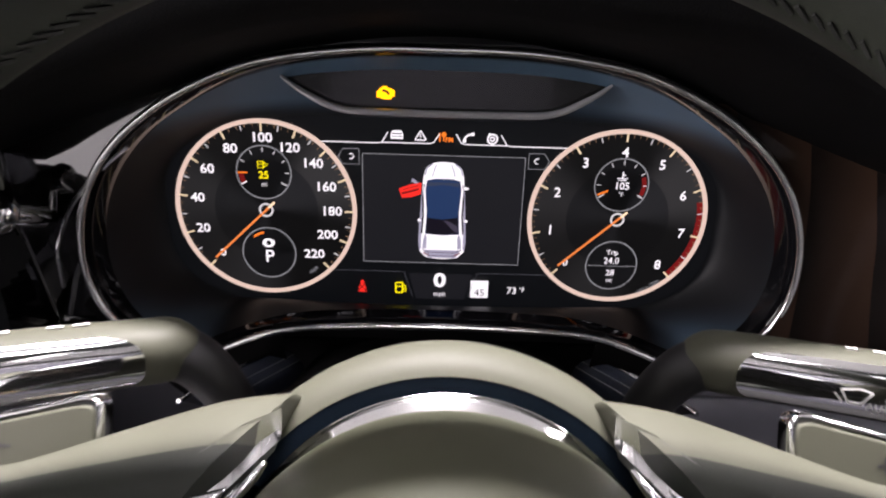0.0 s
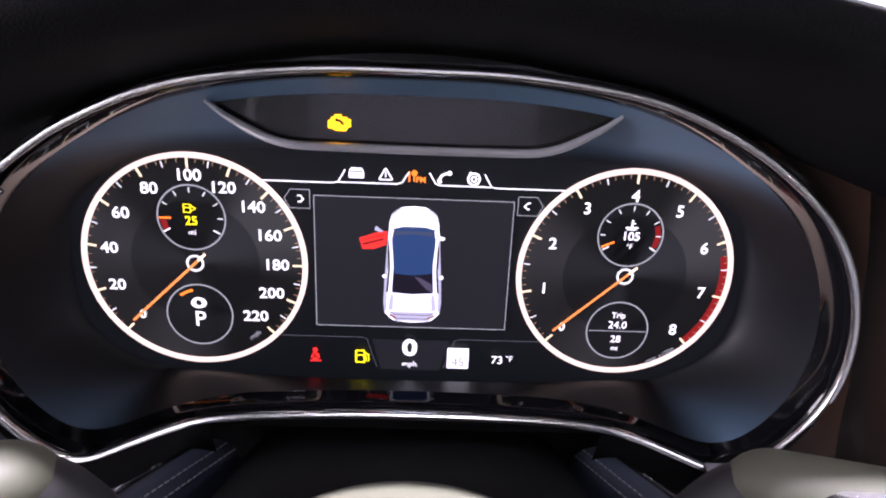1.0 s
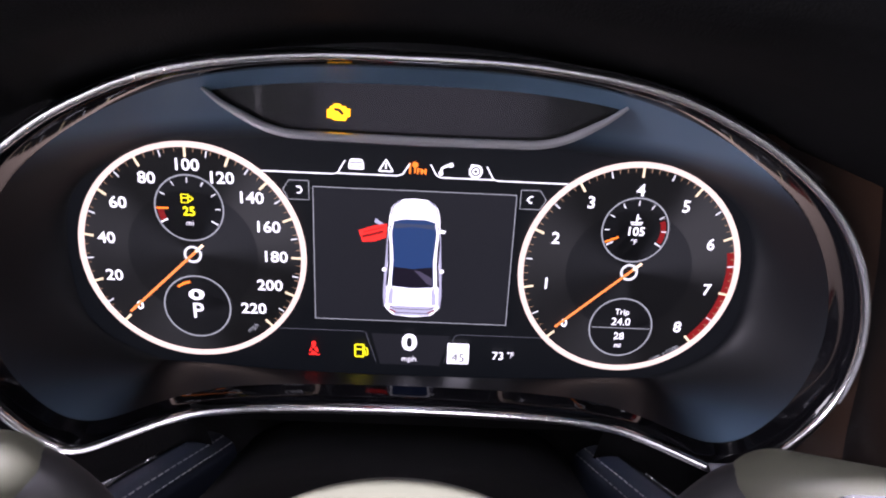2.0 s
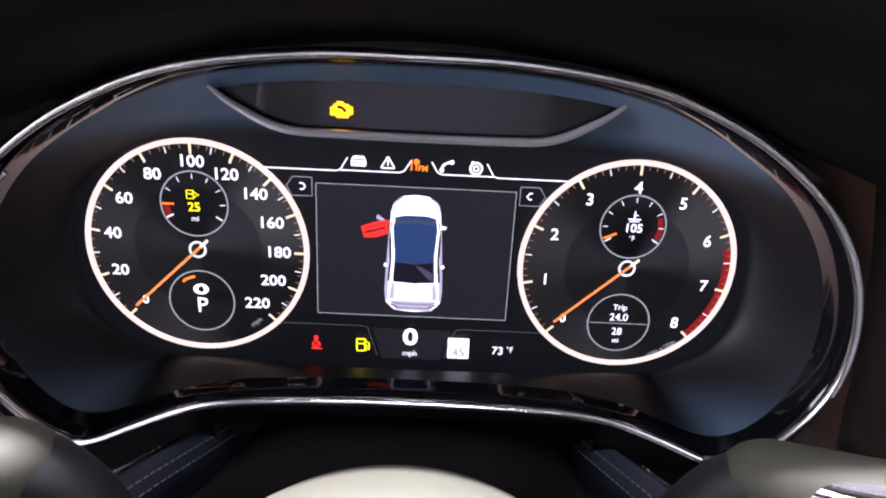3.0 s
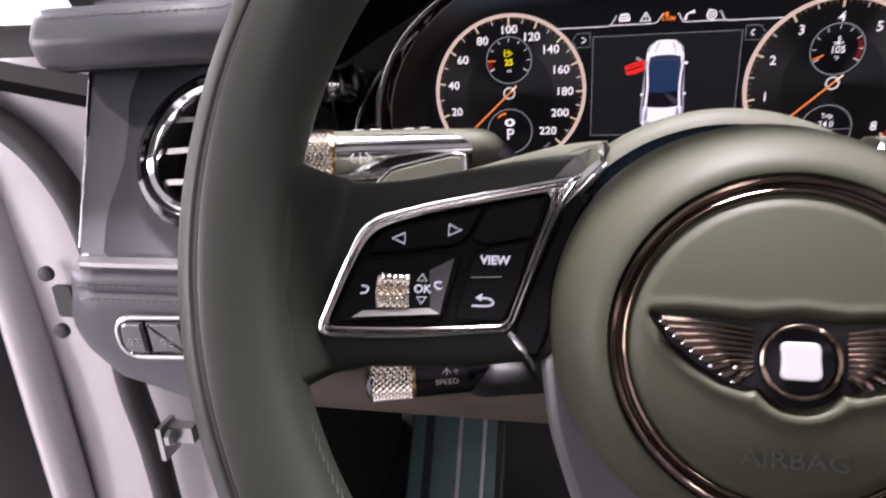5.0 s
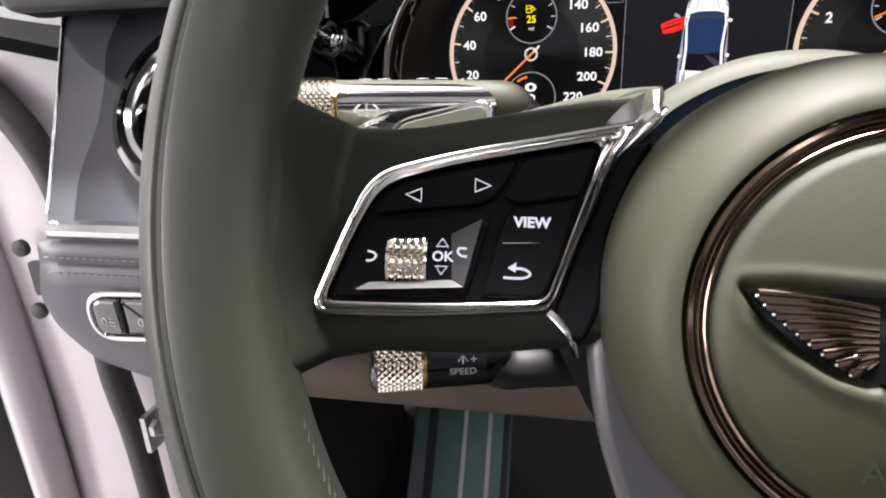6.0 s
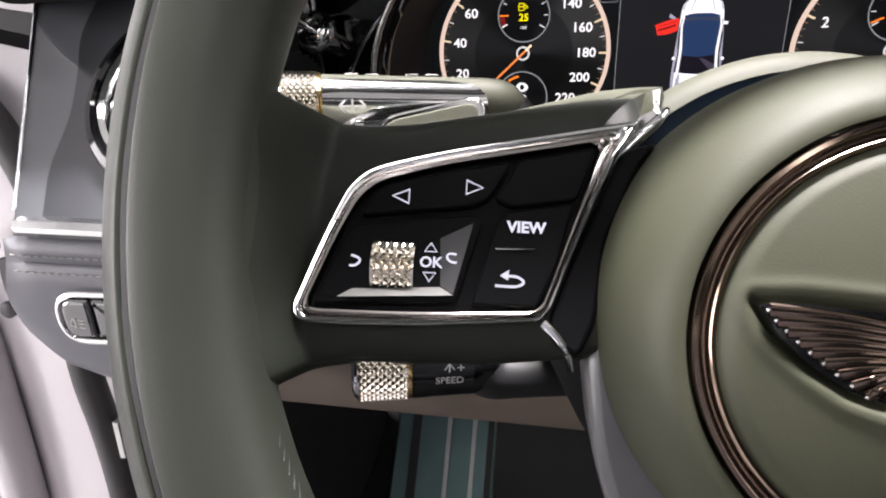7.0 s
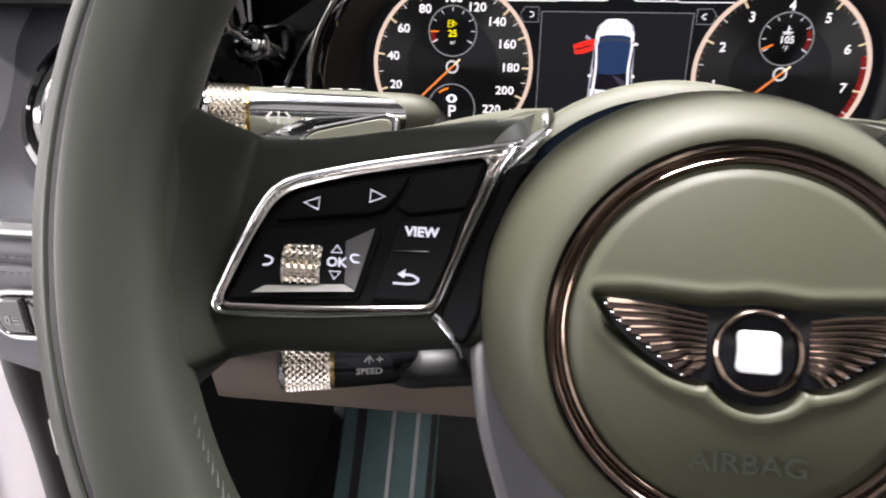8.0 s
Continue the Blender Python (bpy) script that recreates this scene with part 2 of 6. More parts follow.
# ---- building tools ----
class Build:
    """Collects vertices and faces of one mesh."""

    def __init__(self):
        self.v, self.f = [], []

    def grid(self, rows, close_u=False, close_v=False):
        """rows[i][j]: a lattice of points. close_u joins last row to first, close_v last column to first."""
        n, m, base = len(rows), len(rows[0]), len(self.v)
        self.v += [tuple(p) for row in rows for p in row]
        for i in range(n if close_u else n - 1):
            for j in range(m if close_v else m - 1):
                a, b, c, d = i * m + j, i * m + (j + 1) % m, (i + 1) % n * m + (j + 1) % m, (i + 1) % n * m + j
                self.f.append(tuple(base + k for k in (a, b, c, d)))
        return self

    def face(self, pts):
        base = len(self.v)
        self.v += [tuple(p) for p in pts]
        self.f.append(tuple(range(base, base + len(pts))))
        return self

    def box(self, cx, cy, cz, sx, sy, sz, turn=None):
        pts = [Vector((x * sx / 2, y * sy / 2, z * sz / 2)) for x in (-1, 1) for y in (-1, 1) for z in (-1, 1)]
        if turn:
            pts = [turn @ p for p in pts]
        base = len(self.v)
        self.v += [tuple(p + Vector((cx, cy, cz))) for p in pts]
        self.f += [tuple(base + k for k in q) for q in ((0, 1, 3, 2), (4, 6, 7, 5), (0, 4, 5, 1), (2, 3, 7, 6), (0, 2, 6, 4), (1, 5, 7, 3))]
        return self

    def mesh(self, name, angle=40):
        me = bpy.data.meshes.new(name)
        me.from_pydata(self.v, [], self.f)
        bm = bmesh.new()
        bm.from_mesh(me)
        bmesh.ops.recalc_face_normals(bm, faces=bm.faces)
        bm.to_mesh(me)
        bm.free()
        me.polygons.foreach_set("use_smooth", [True] * len(me.polygons))
        me.set_sharp_from_angle(angle=radians(angle))
        return me


def part(name, build, material, parent=None, label="", angle=40):
    me = build.mesh(name, angle) if isinstance(build, Build) else build
    me.materials.clear()
    me.materials.append(material)
    ob = new(name, me)
    ob.parent = parent
    if label:
        tagged(ob, label)
    return ob


def thing(name, m, label, category, kind="", group=""):
    ob = new(name)
    ob.empty_display_size = 0.02
    ob.matrix_world = m
    return tagged(ob, label, category, group, kind)


def round_poly(pts, r, n=5):
    """A closed outline with its corners rounded by r (one number, or one for each corner)."""
    out, k = [], len(pts)
    for i in range(k):
        p, a, b = Vector(pts[i]), Vector(pts[i - 1]), Vector(pts[(i + 1) % k])
        ri = r[i] if isinstance(r, (list, tuple)) else r
        da, db = (a - p), (b - p)
        t = min(ri, da.length * 0.48, db.length * 0.48)
        s, e = p + da.normalized() * t, p + db.normalized() * t
        for j in range(n + 1):
            q = j / n
            out.append(tuple((1 - q) ** 2 * s + 2 * q * (1 - q) * p + q * q * e))
    return out


def resample(pts, n, closed=True):
    P = np.array(pts, float)
    if closed:
        P = np.vstack([P, P[:1]])
    d = np.r_[0, np.cumsum(np.linalg.norm(np.diff(P, axis=0), axis=1))]
    s = np.linspace(0, d[-1], n + 1)[:-1] if closed else np.linspace(0, d[-1], n)
    return np.stack([np.interp(s, d, P[:, k]) for k in range(P.shape[1])], 1)


def smooth_path(pts, n, closed=False):
    """A Catmull-Rom curve through the points."""
    P = [Vector(p) for p in pts]
    k, out = len(P), []
    spans = k if closed else k - 1
    for i in range(spans):
        a, b, c, d = (P[(i - 1) % k], P[i], P[(i + 1) % k], P[(i + 2) % k]) if closed else (P[max(i - 1, 0)], P[i], P[i + 1], P[min(i + 2, k - 1)])
        for j in range(n):
            t = j / n
            out.append(0.5 * (2 * b + (c - a) * t + (2 * a - 5 * b + 4 * c - d) * t * t + (3 * b - a - 3 * c + d) * t ** 3))
    if not closed:
        out.append(P[-1])
    return [tuple(p) for p in out]


def tube(path, r, sides=10, closed=False, flat=1.0, up=(0, 0, 1)):
    """A round bar along a path in space; flat squeezes it along up. r may be a list."""
    P = [Vector(p) for p in path]
    k, rows = len(P), []
    for i, p in enumerate(P):
        a, b = (P[i - 1], P[(i + 1) % k]) if closed else (P[max(i - 1, 0)], P[min(i + 1, k - 1)])
        t = (b - a).normalized()
        side = t.cross(Vector(up))
        side = side.normalized() if side.length > 1e-6 else t.orthogonal().normalized()
        n = side.cross(t).normalized()
        ri = r[i] if isinstance(r, (list, tuple)) else r
        rows.append([p + side * ri * math.cos(x) + n * ri * flat * math.sin(x) for x in [2 * math.pi * j / sides for j in range(sides)]])
    b = Build().grid(rows, close_u=closed, close_v=True)
    if not closed:
        b.face(rows[0])
        b.face(rows[-1][::-1])
    return b


def revolve(profile, n=64, cx=0.0, cy=0.0, ends=True):
    """Turns a profile of (radius, height) about the local z axis."""
    rows = [[(cx + r * math.cos(a), cy + r * math.sin(a), w) for a in [2 * math.pi * j / n for j in range(n)]] for r, w in profile]
    return Build().grid(rows, close_v=True)


def slab(outline, w0, w1, edge=0.0, steps=3):
    """A plate of that outline from height w0 to w1 with a rounded upper edge."""
    P = np.array(outline, float)
    area = 0.5 * np.sum(P[:, 0] * np.roll(P[:, 1], -1) - np.roll(P[:, 0], -1) * P[:, 1])
    if area < 0:
        P = P[::-1]
    t = np.roll(P, -1, 0) - np.roll(P, 1, 0)
    t /= np.maximum(np.linalg.norm(t, axis=1, keepdims=True), 1e-9)
    inward = np.stack([-t[:, 1], t[:, 0]], 1)
    rows = [[(x, y, w0) for x, y in P]]
    for j in range(steps + 1):
        a = math.pi / 2 * j / steps
        q = P + inward * edge * (1 - math.cos(a))
        rows.append([(x, y, w1 - edge + edge * math.sin(a)) for x, y in q])
        if edge == 0:
            break
    b = Build().grid(rows, close_v=True)
    b.face(rows[-1])
    b.face(rows[0][::-1])
    return b


def ring_band(outer, inner, w0, w1):
    """A frame between two outlines of equal count."""
    o, i = [tuple(p) for p in outer], [tuple(p) for p in inner]
    rows = [[(*p, w0) for p in o], [(*p, w1) for p in o], [(*p, w1) for p in i], [(*p, w0) for p in i]]
    return Build().grid(rows, close_u=True, close_v=True)


def flat(pts, d):
    return Build().face([(x, y, d) for x, y in pts])


def stroke(pts, width, d, closed=False):
    """A flat line of that width."""
    P = np.array(pts, float)
    k = len(P)
    if closed:
        t = np.roll(P, -1, 0) - np.roll(P, 1, 0)
    else:
        t = np.gradient(P, axis=0)
    t /= np.maximum(np.linalg.norm(t, axis=1, keepdims=True), 1e-9)
    s = np.stack([-t[:, 1], t[:, 0]], 1) * width / 2
    rows = [[(*a, d), (*b, d)] for a, b in zip(P + s, P - s)]
    return Build().grid(rows, close_u=closed)


def circle(cx, cy, r, n=48, a0=0.0, a1=360.0):
    k = n if a1 - a0 >= 360 else n + 1
    return [(cx + r * math.cos(radians(a0 + (a1 - a0) * j / n)), cy + r * math.sin(radians(a0 + (a1 - a0) * j / n))) for j in range(k)]


def disc(cx, cy, r, d, n=48):
    return flat(circle(cx, cy, r, n), d)


def lettering(name, text, size, x, y, d, material, parent, turn=0.0, wide=1.0, bold=0.0, label=""):
    """Flat letters centred on (x, y) at height d, in the built-in font."""
    cu = bpy.data.curves.new(name, "FONT")
    cu.body, cu.size, cu.align_x, cu.align_y, cu.offset, cu.resolution_u = text, size, "CENTER", "CENTER", bold, 3
    temp = bpy.data.objects.new(name, cu)
    me = bpy.data.meshes.new_from_object(temp)
    bpy.data.objects.remove(temp)
    c, s = math.cos(radians(turn)), math.sin(radians(turn))
    for v in me.vertices:
        px, py = v.co.x * wide, v.co.y
        v.co = (x + c * px - s * py, y + s * px + c * py, d)
    return part(name, me, material, parent, label)


def join(builds):
    out = Build()
    for b in builds:
        base = len(out.v)
        out.v += b.v
        out.f += [tuple(base + k for k in f) for f in b.f]
    return out


def moved(b, m):
    b.v = [tuple(m @ Vector(p)) for p in b.v]
    return b


def mirrored(b):
    b.v = [(-x, y, z) for x, y, z in b.v]
    b.f = [f[::-1] for f in b.f]
    return b


def knurled(r, h, n=26, rows=9, depth=0.0007):
    """A knurled sleeve about local z from 0 to h: rows of small four-sided points between crossing grooves."""
    def at_ring(k, j, rr):
        a = math.pi * k / n
        return (rr * math.cos(a), rr * math.sin(a), h * j / (2 * rows))

    b = Build()
    for j in range(2 * rows + 1):
        for k in range(2 * n):
            if (k + j) % 2:
                continue
            lo, hi = max(j - 1, 0), min(j + 1, 2 * rows)
            left, right, low, high, top = at_ring(k - 1, j, r), at_ring(k + 1, j, r), at_ring(k, lo, r), at_ring(k, hi, r), at_ring(k, j, r + depth)
            for p, q in ((left, low), (low, right), (right, high), (high, left)):
                b.face([p, q, top])
    for z0, z1 in ((-0.0003, 0.0004), (h - 0.0004, h + 0.0003)):
        b.grid([[(q * math.cos(a), q * math.sin(a), z) for a in [math.pi * k / 20 for k in range(40)]] for q, z in ((r * 0.9, z0), (r + depth * 0.8, z0), (r + depth * 0.8, z1), (r * 0.9, z1))], close_v=True)
    return b


# ---- instrument cluster: local x across, y up, z towards the driver, origin on the display at 1 m ----
CLUSTER = pose(0, 0, 1.0, 90)
cluster = thing("instrument_cluster", CLUSTER, "lit digital instrument cluster in a dark dish with a chrome rim", "instrument cluster")


def bezel_path(n=200):
    """The rim of the cluster: a wide oval with two drooping lower corners and a raised lower edge."""
    half = [(0.0, 0.107), (0.043, 0.106), (0.087, 0.0995), (0.120, 0.0865), (0.1425, 0.0725), (0.1600, 0.0570), (0.1725, 0.0385), (0.1795, 0.0190), (0.1815, 0.0), (0.1790, -0.0170), (0.1725, -0.0310), (0.1600, -0.0465), (0.1470, -0.0560), (0.1405, -0.0580), (0.1306, -0.0555), (0.112, -0.0470), (0.096, -0.0403), (0.084, -0.0367), (0.067, -0.0346), (0.036, -0.0331)]
    pts = half[::-1] + [(-x, y) for x, y in half[1:]] + [(0.0, -0.0326)]
    loop = smooth_path([(x, y, 0.0) for x, y in pts], 8, True)
    return [(x, y, 0.050) for x, y, _ in resample(loop, n)]


def shrink(path, by, drop):
    """The path drawn towards its inside by that much and set back by drop."""
    P = np.array(path)
    t = np.roll(P, -1, 0)[:, :2] - np.roll(P, 1, 0)[:, :2]
    t /= np.linalg.norm(t, axis=1, keepdims=True)
    q = P[:, :2] + np.stack([-t[:, 1], t[:, 0]], 1) * by
    return [(x, y, z - drop) for (x, y), z in zip(q, P[:, 2])]


def set_back(path, by):
    """The lower edge is a shallower ledge than the sides."""
    return [(x, y, z + by * (1 - min(1.0, max(0.0, (y + 0.036) / 0.03)))) for x, y, z in path]


def smoothed(path, k):
    """The closed path with its corners eased over k steps each way."""
    P = np.array(path)
    return [tuple(p) for p in sum(np.roll(P, j, 0) for j in range(-k, k + 1)) / (2 * k + 1)]


BEZEL = smoothed(bezel_path(), 1)
part("chrome_rim", Build().grid([shrink(BEZEL, by, drop) for by, drop in ((-0.0024, 0.0040), (-0.0022, 0.0011), (-0.0018, 0.0006), (-0.0002, 0.0), (0.0006, 0.0004), (0.0009, 0.0020))], close_v=True), BRUSHED, cluster, "thin chrome rim", 60)
# Silver tube added on the rim's crest to stand in for its highlight.
part("rim_bead", tube([(x, y, z + 0.0003) for x, y, z in BEZEL], 0.0018, 14, closed=True), SILVER, cluster, "added bead for the rim's bright line")
band = [BEZEL, shrink(BEZEL, 0.0010, 0.0002), shrink(BEZEL, 0.0022, 0.0014), smoothed(shrink(BEZEL, 0.0034, 0.006), 2), smoothed(set_back(shrink(BEZEL, 0.0045, 0.015), 0.004), 4)]
part("inner_band", Build().grid(band, close_v=True), BAND_GLOSS, cluster, "gloss black inner band")


def dish_rows():
    start = np.array(smoothed(set_back(shrink(BEZEL, 0.0045, 0.015), 0.004), 4))
    ang = np.arctan2((start[:, 1] - 0.014) * 2.4, start[:, 0])
    c, s = np.cos(ang), np.sin(ang)
    e = 2 / 3.2
    end = np.stack([0.158 * np.sign(c) * np.abs(c) ** e, 0.0100 + 0.0605 * np.sign(s) * np.abs(s) ** e, 0 * c], 1)
    rows = []
    for q in np.linspace(0, 1, 25):
        p = start * (1 - q) + end * q
        p[:, 2] = start[:, 2] * (1 - q) ** 1.9 + end[:, 2] * q
        rows.append(p)
    return rows


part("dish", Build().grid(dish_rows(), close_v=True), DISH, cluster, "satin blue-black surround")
part("display", slab(round_poly([(-0.162, -0.054), (0.162, -0.054), (0.162, 0.076), (-0.162, 0.076)], 0.01), -0.008, -0.0012), G_BACK, cluster, "black display")

# warning strip above the dials
SLOT = [(-0.082, 0.0915), (-0.072, 0.0845), (-0.054, 0.0765), (-0.030, 0.0752), (0.030, 0.0752), (0.054, 0.0765), (0.072, 0.0845), (0.082, 0.0915)]
strip = part("warning_strip", slab(round_poly(SLOT + [(0.066, 0.0985), (0.0, 0.1012), (-0.066, 0.0985)], 0.004), 0.012, 0.0225), SMOKED, cluster, "smoked warning light window")
lip = smooth_path([(x, y, 0.0265) for x, y in SLOT], 5)
part("strip_lip", tube(lip, [0.0007 + 0.0011 * min(1, 5 * min(k, len(lip) - 1 - k) / len(lip)) for k in range(len(lip))], 8), LIP_GREY, strip, "satin chrome lip")
part("strip_shelf", Build().grid([[(x, y - 0.0012, 0.0262) for x, y, _ in lip], [(x * 0.98, y - 0.0035, 0.016) for x, y, _ in lip], [(x * 0.97, y - 0.006, 0.004) for x, y, _ in lip]]), DISH, strip)
ENGINE = [(-4, -2.2), (-2.4, -2.2), (-1.5, -3), (2.6, -3), (3.2, -1.6), (4.2, -1.6), (4.2, 1.4), (3.2, 1.4), (2.6, 2.2), (0.9, 2.2), (0.9, 3.1), (-1.6, 3.1), (-1.6, 2.2), (-2.6, 2.2), (-3.2, 0.9), (-4, 0.9)]
part("engine_light", join([flat([(-0.0306 + x * 0.0011, 0.0843 + y * 0.00105) for x, y in ENGINE], 0.0232)]), G_AMBER, strip, "amber engine warning light")
part("engine_slot", stroke([(-0.0322, 0.0855), (-0.0302, 0.0852), (-0.0286, 0.0836)], 0.0013, 0.0236), SMOKED, strip)
part("lens_mark", flat(round_poly([(0.0135, 0.1035), (0.0165, 0.1035), (0.0165, 0.1046), (0.0135, 0.1046)], 0.0003), 0.0236), G_GREY, cluster)

CY = 0.0145
D1, D2, D3, D4, D5 = 0.0004, 0.0008, 0.0012, 0.0016, 0.0020


def polar(cx, cy, r, a):
    return cx + r * math.cos(radians(a)), cy + r * math.sin(radians(a))


def tick(cx, cy, r0, r1, a, w, d):
    (x0, y0), (x1, y1) = polar(cx, cy, r0, a), polar(cx, cy, r1, a)
    return stroke([(x0, y0), (x1, y1)], w, d)


def dial(name, cx, majors, minors, fines, label):
    face = part(name, disc(cx, CY, 0.0497, D1, 96), brushed_face("dial_face", (0.5, 0.48, 0.5), 0.006, 0.050, cx, CY), cluster, label)
    part("inner_face", disc(cx, CY, 0.0295, D2, 64), brushed_face("inner_dial_face", (0.42, 0.42, 0.47), 0.004, 0.030, cx, CY), face)
    part("ring", ring_band(circle(cx, CY, 0.0517, 96), circle(cx, CY, 0.0493, 96), 0, D3), G_RING, face, "glowing peach-white ring")
    for a in majors:
        part("major_tick", tick(cx, CY, 0.0448, 0.0500, a, 0.0011, D3), G_TICK, face)
    for a in minors:
        part("minor_tick", tick(cx, CY, 0.0458, 0.0488, a, 0.0006, D3), G_LINE, face)
    tagged(part("fine_ticks", join([tick(cx, CY, 0.0472, 0.0494, a, 0.0003, D3) for a in fines]), G_FINE, face), kind="stuff")
    return face


def needle(face, cx, a):
    part("hub_ring", stroke(circle(cx, CY, 0.0036, 32), 0.0011, D4, True), G_LINE, face)
    (x0, y0), (x1, y1), (xe, ye), (xm, ym) = polar(cx, CY, 0.007, a + 180), polar(cx, CY, 0.0432, a), polar(cx, CY, 0.002, a + 180), polar(cx, CY, 0.02, a)
    nd = part("needle", join([stroke([(xe, ye), (xm, ym), (x1, y1)], 0.0012, D5)]), G_NEEDLE, face, "glowing orange needle")
    part("needle_tail", stroke([(x0, y0), (xe, ye)], 0.0013, D5), G_NEEDLE_END, nd)


def small_gauge(name, face, cx, cy, r, label):
    g = part(name, disc(cx, cy, r, D2), G_INNER, face, label)
    part("gauge_rim", stroke(circle(cx, cy, r, 64), 0.0007, D3, True), G_GREY, g)
    return g


speed_angles = {v: 225 - 27 * v / 20 if v <= 100 else 90 - 22.5 * (v - 100) / 20 for v in range(0, 222, 2)}
speedo = dial("speedometer", -0.1008, [speed_angles[v] for v in range(0, 240, 20)], [speed_angles[v] for v in range(10, 220, 20)], [speed_angles[v] for v in range(0, 222, 4) if v % 10], "speedometer dial reading zero")
for v in range(0, 240, 20):
    r = 0.0375 if v < 20 else 0.0385 if v < 100 else 0.0408 if v == 100 else 0.0385 if v <= 140 else 0.0368
    x, y = polar(-0.1008, CY, r + 0.0005, speed_angles[v])
    lettering("numeral", str(v), 0.0074 if v else 0.006, x, y, D3, G_WHITE, speedo, bold=0.00013, wide=1.08)
needle(speedo, -0.1008, 223.5)
fuel = small_gauge("fuel_gauge", speedo, -0.1008, CY + 0.0218, 0.0152, "small fuel range gauge")
part("gauge_ticks", join([tick(-0.1008, CY + 0.0218, 0.0118, 0.0142, a, 0.0005, D4) for a in (90, 60, 30, 0, -30, 150, 120)] + [tick(-0.1008, CY + 0.0218, 0.011, 0.0145, -30, 0.0007, D4)]), G_LINE, fuel)
part("reserve_zone", join([stroke(circle(-0.1008, CY + 0.0218, 0.0128, 10, 184, 208), 0.0028, D3)]), G_DEEPRED, fuel)
part("pointer", tick(-0.1008, CY + 0.0218, 0.009, 0.0145, 181, 0.0009, D4), G_ORANGE, fuel)
part("low_tick", tick(-0.1008, CY + 0.0218, 0.011, 0.0145, 208, 0.0007, D4), G_WHITE, fuel)
lettering("range_value", "25", 0.0058, -0.1008, CY + 0.0203, D4, G_YELLOW, fuel, bold=0.00012)
lettering("range_unit", "mi", 0.0036, -0.1008, CY + 0.0150, D4, G_WHITE, fuel)
fx, fy = -0.1020, CY + 0.0262
part("pump_mark", join([stroke([(fx - 0.0018, fy - 0.0018), (fx - 0.0018, fy + 0.002), (fx + 0.0012, fy + 0.002), (fx + 0.0012, fy - 0.0018)], 0.0006, D4, True), stroke([(fx + 0.0012, fy + 0.0016), (fx + 0.0036, fy), (fx + 0.0012, fy - 0.0012)], 0.0006, D4), stroke([(fx - 0.0018, fy + 0.0004), (fx + 0.0012, fy + 0.0004)], 0.0005, D4)]), G_YELLOW, fuel)
gear = small_gauge("gear_gauge", speedo, -0.1008, CY - 0.0262, 0.0154, "gear window showing park")
lettering("gear_letter", "P", 0.0108, -0.1006, CY - 0.0285, D4, G_WHITE, gear, bold=0.0001)
part("mode_mark", ring_band([(-0.1008 + 0.0036 * math.cos(a), CY - 0.0200 + 0.0027 * math.sin(a)) for a in np.linspace(0, 6.28, 25)[:-1]], [(-0.1008 + 0.0014 * math.cos(a), CY - 0.0200 + 0.0016 * math.sin(a)) for a in np.linspace(0, 6.28, 25)[:-1]], D3, D4), G_WHITE, gear)
part("mode_arc", stroke(circle(-0.1008, CY - 0.0262, 0.0128, 10, 100, 130), 0.0013, D4), G_ORANGE, gear)
lettering("speed_unit", "mph", 0.0036, -0.0752, CY - 0.0362, D3, G_GREY, speedo, turn=38)

rev_angles = [225 - 33.75 * k for k in range(9)]
rev = dial("rev_counter", 0.1008, rev_angles, [225 - 33.75 * (k + 0.5) for k in range(8)], [225 - 33.75 * k / 8 for k in range(65) if k % 4], "rev counter dial at zero with red zone")
part("red_zone", stroke(circle(0.1008, CY, 0.0474, 24, -45, 14), 0.0034, D2), G_DEEPRED, rev)
for k in range(9):
    x, y = polar(0.1008, CY, 0.0388, rev_angles[k])
    lettering("numeral", str(k), 0.0078 if k else 0.006, x, y, D3, G_WHITE, rev, bold=0.00013)
needle(rev, 0.1008, 222.5)
temp = small_gauge("temperature_gauge", rev, 0.1008, CY + 0.0203, 0.0152, "small coolant temperature gauge")
part("gauge_ticks", join([tick(0.1008, CY + 0.0203, 0.0118, 0.0142, a, 0.0005, D4) for a in (90, 60, 30, 0, 180, 150, 120)] + [tick(0.1008, CY + 0.0203, 0.011, 0.0145, a, 0.0007, D4) for a in (-30, 210)]), G_LINE, temp)
part("hot_zone", stroke(circle(0.1008, CY + 0.0203, 0.0128, 12, -26, 22), 0.0024, D3), G_DEEPRED, temp)
part("pointer", tick(0.1008, CY + 0.0203, 0.008, 0.0145, 204, 0.0010, D4), G_ORANGE, temp)
lettering("temperature_value", "105", 0.0058, 0.1010, CY + 0.0198, D4, G_WHITE, temp, bold=0.0001)
lettering("temperature_unit", "°F", 0.0036, 0.1008, CY + 0.0148, D4, G_WHITE, temp)
part("thermometer_mark", join([stroke([(0.1008, CY + 0.0238), (0.1008, CY + 0.0280)], 0.0008, D4), stroke([(0.0978, CY + 0.0242), (0.1038, CY + 0.0242)], 0.0006, D4), stroke([(0.0985, CY + 0.0232), (0.1031, CY + 0.0232)], 0.0005, D4), stroke([(0.1008, CY + 0.0262), (0.1024, CY + 0.0262)], 0.0005, D4)]), G_WHITE, temp)
trip = small_gauge("trip_gauge", rev, 0.1008, CY - 0.0285, 0.0150, "trip distance window")
for text, size, dy in (("Trip", 0.0040, 0.0082), ("24.0", 0.0054, 0.0030), ("28", 0.0052, -0.0046), ("mi", 0.0034, -0.0094)):
    lettering("trip_text", text, size, 0.1005, CY - 0.0285 + dy, D4, G_WHITE, trip, bold=0.00005)
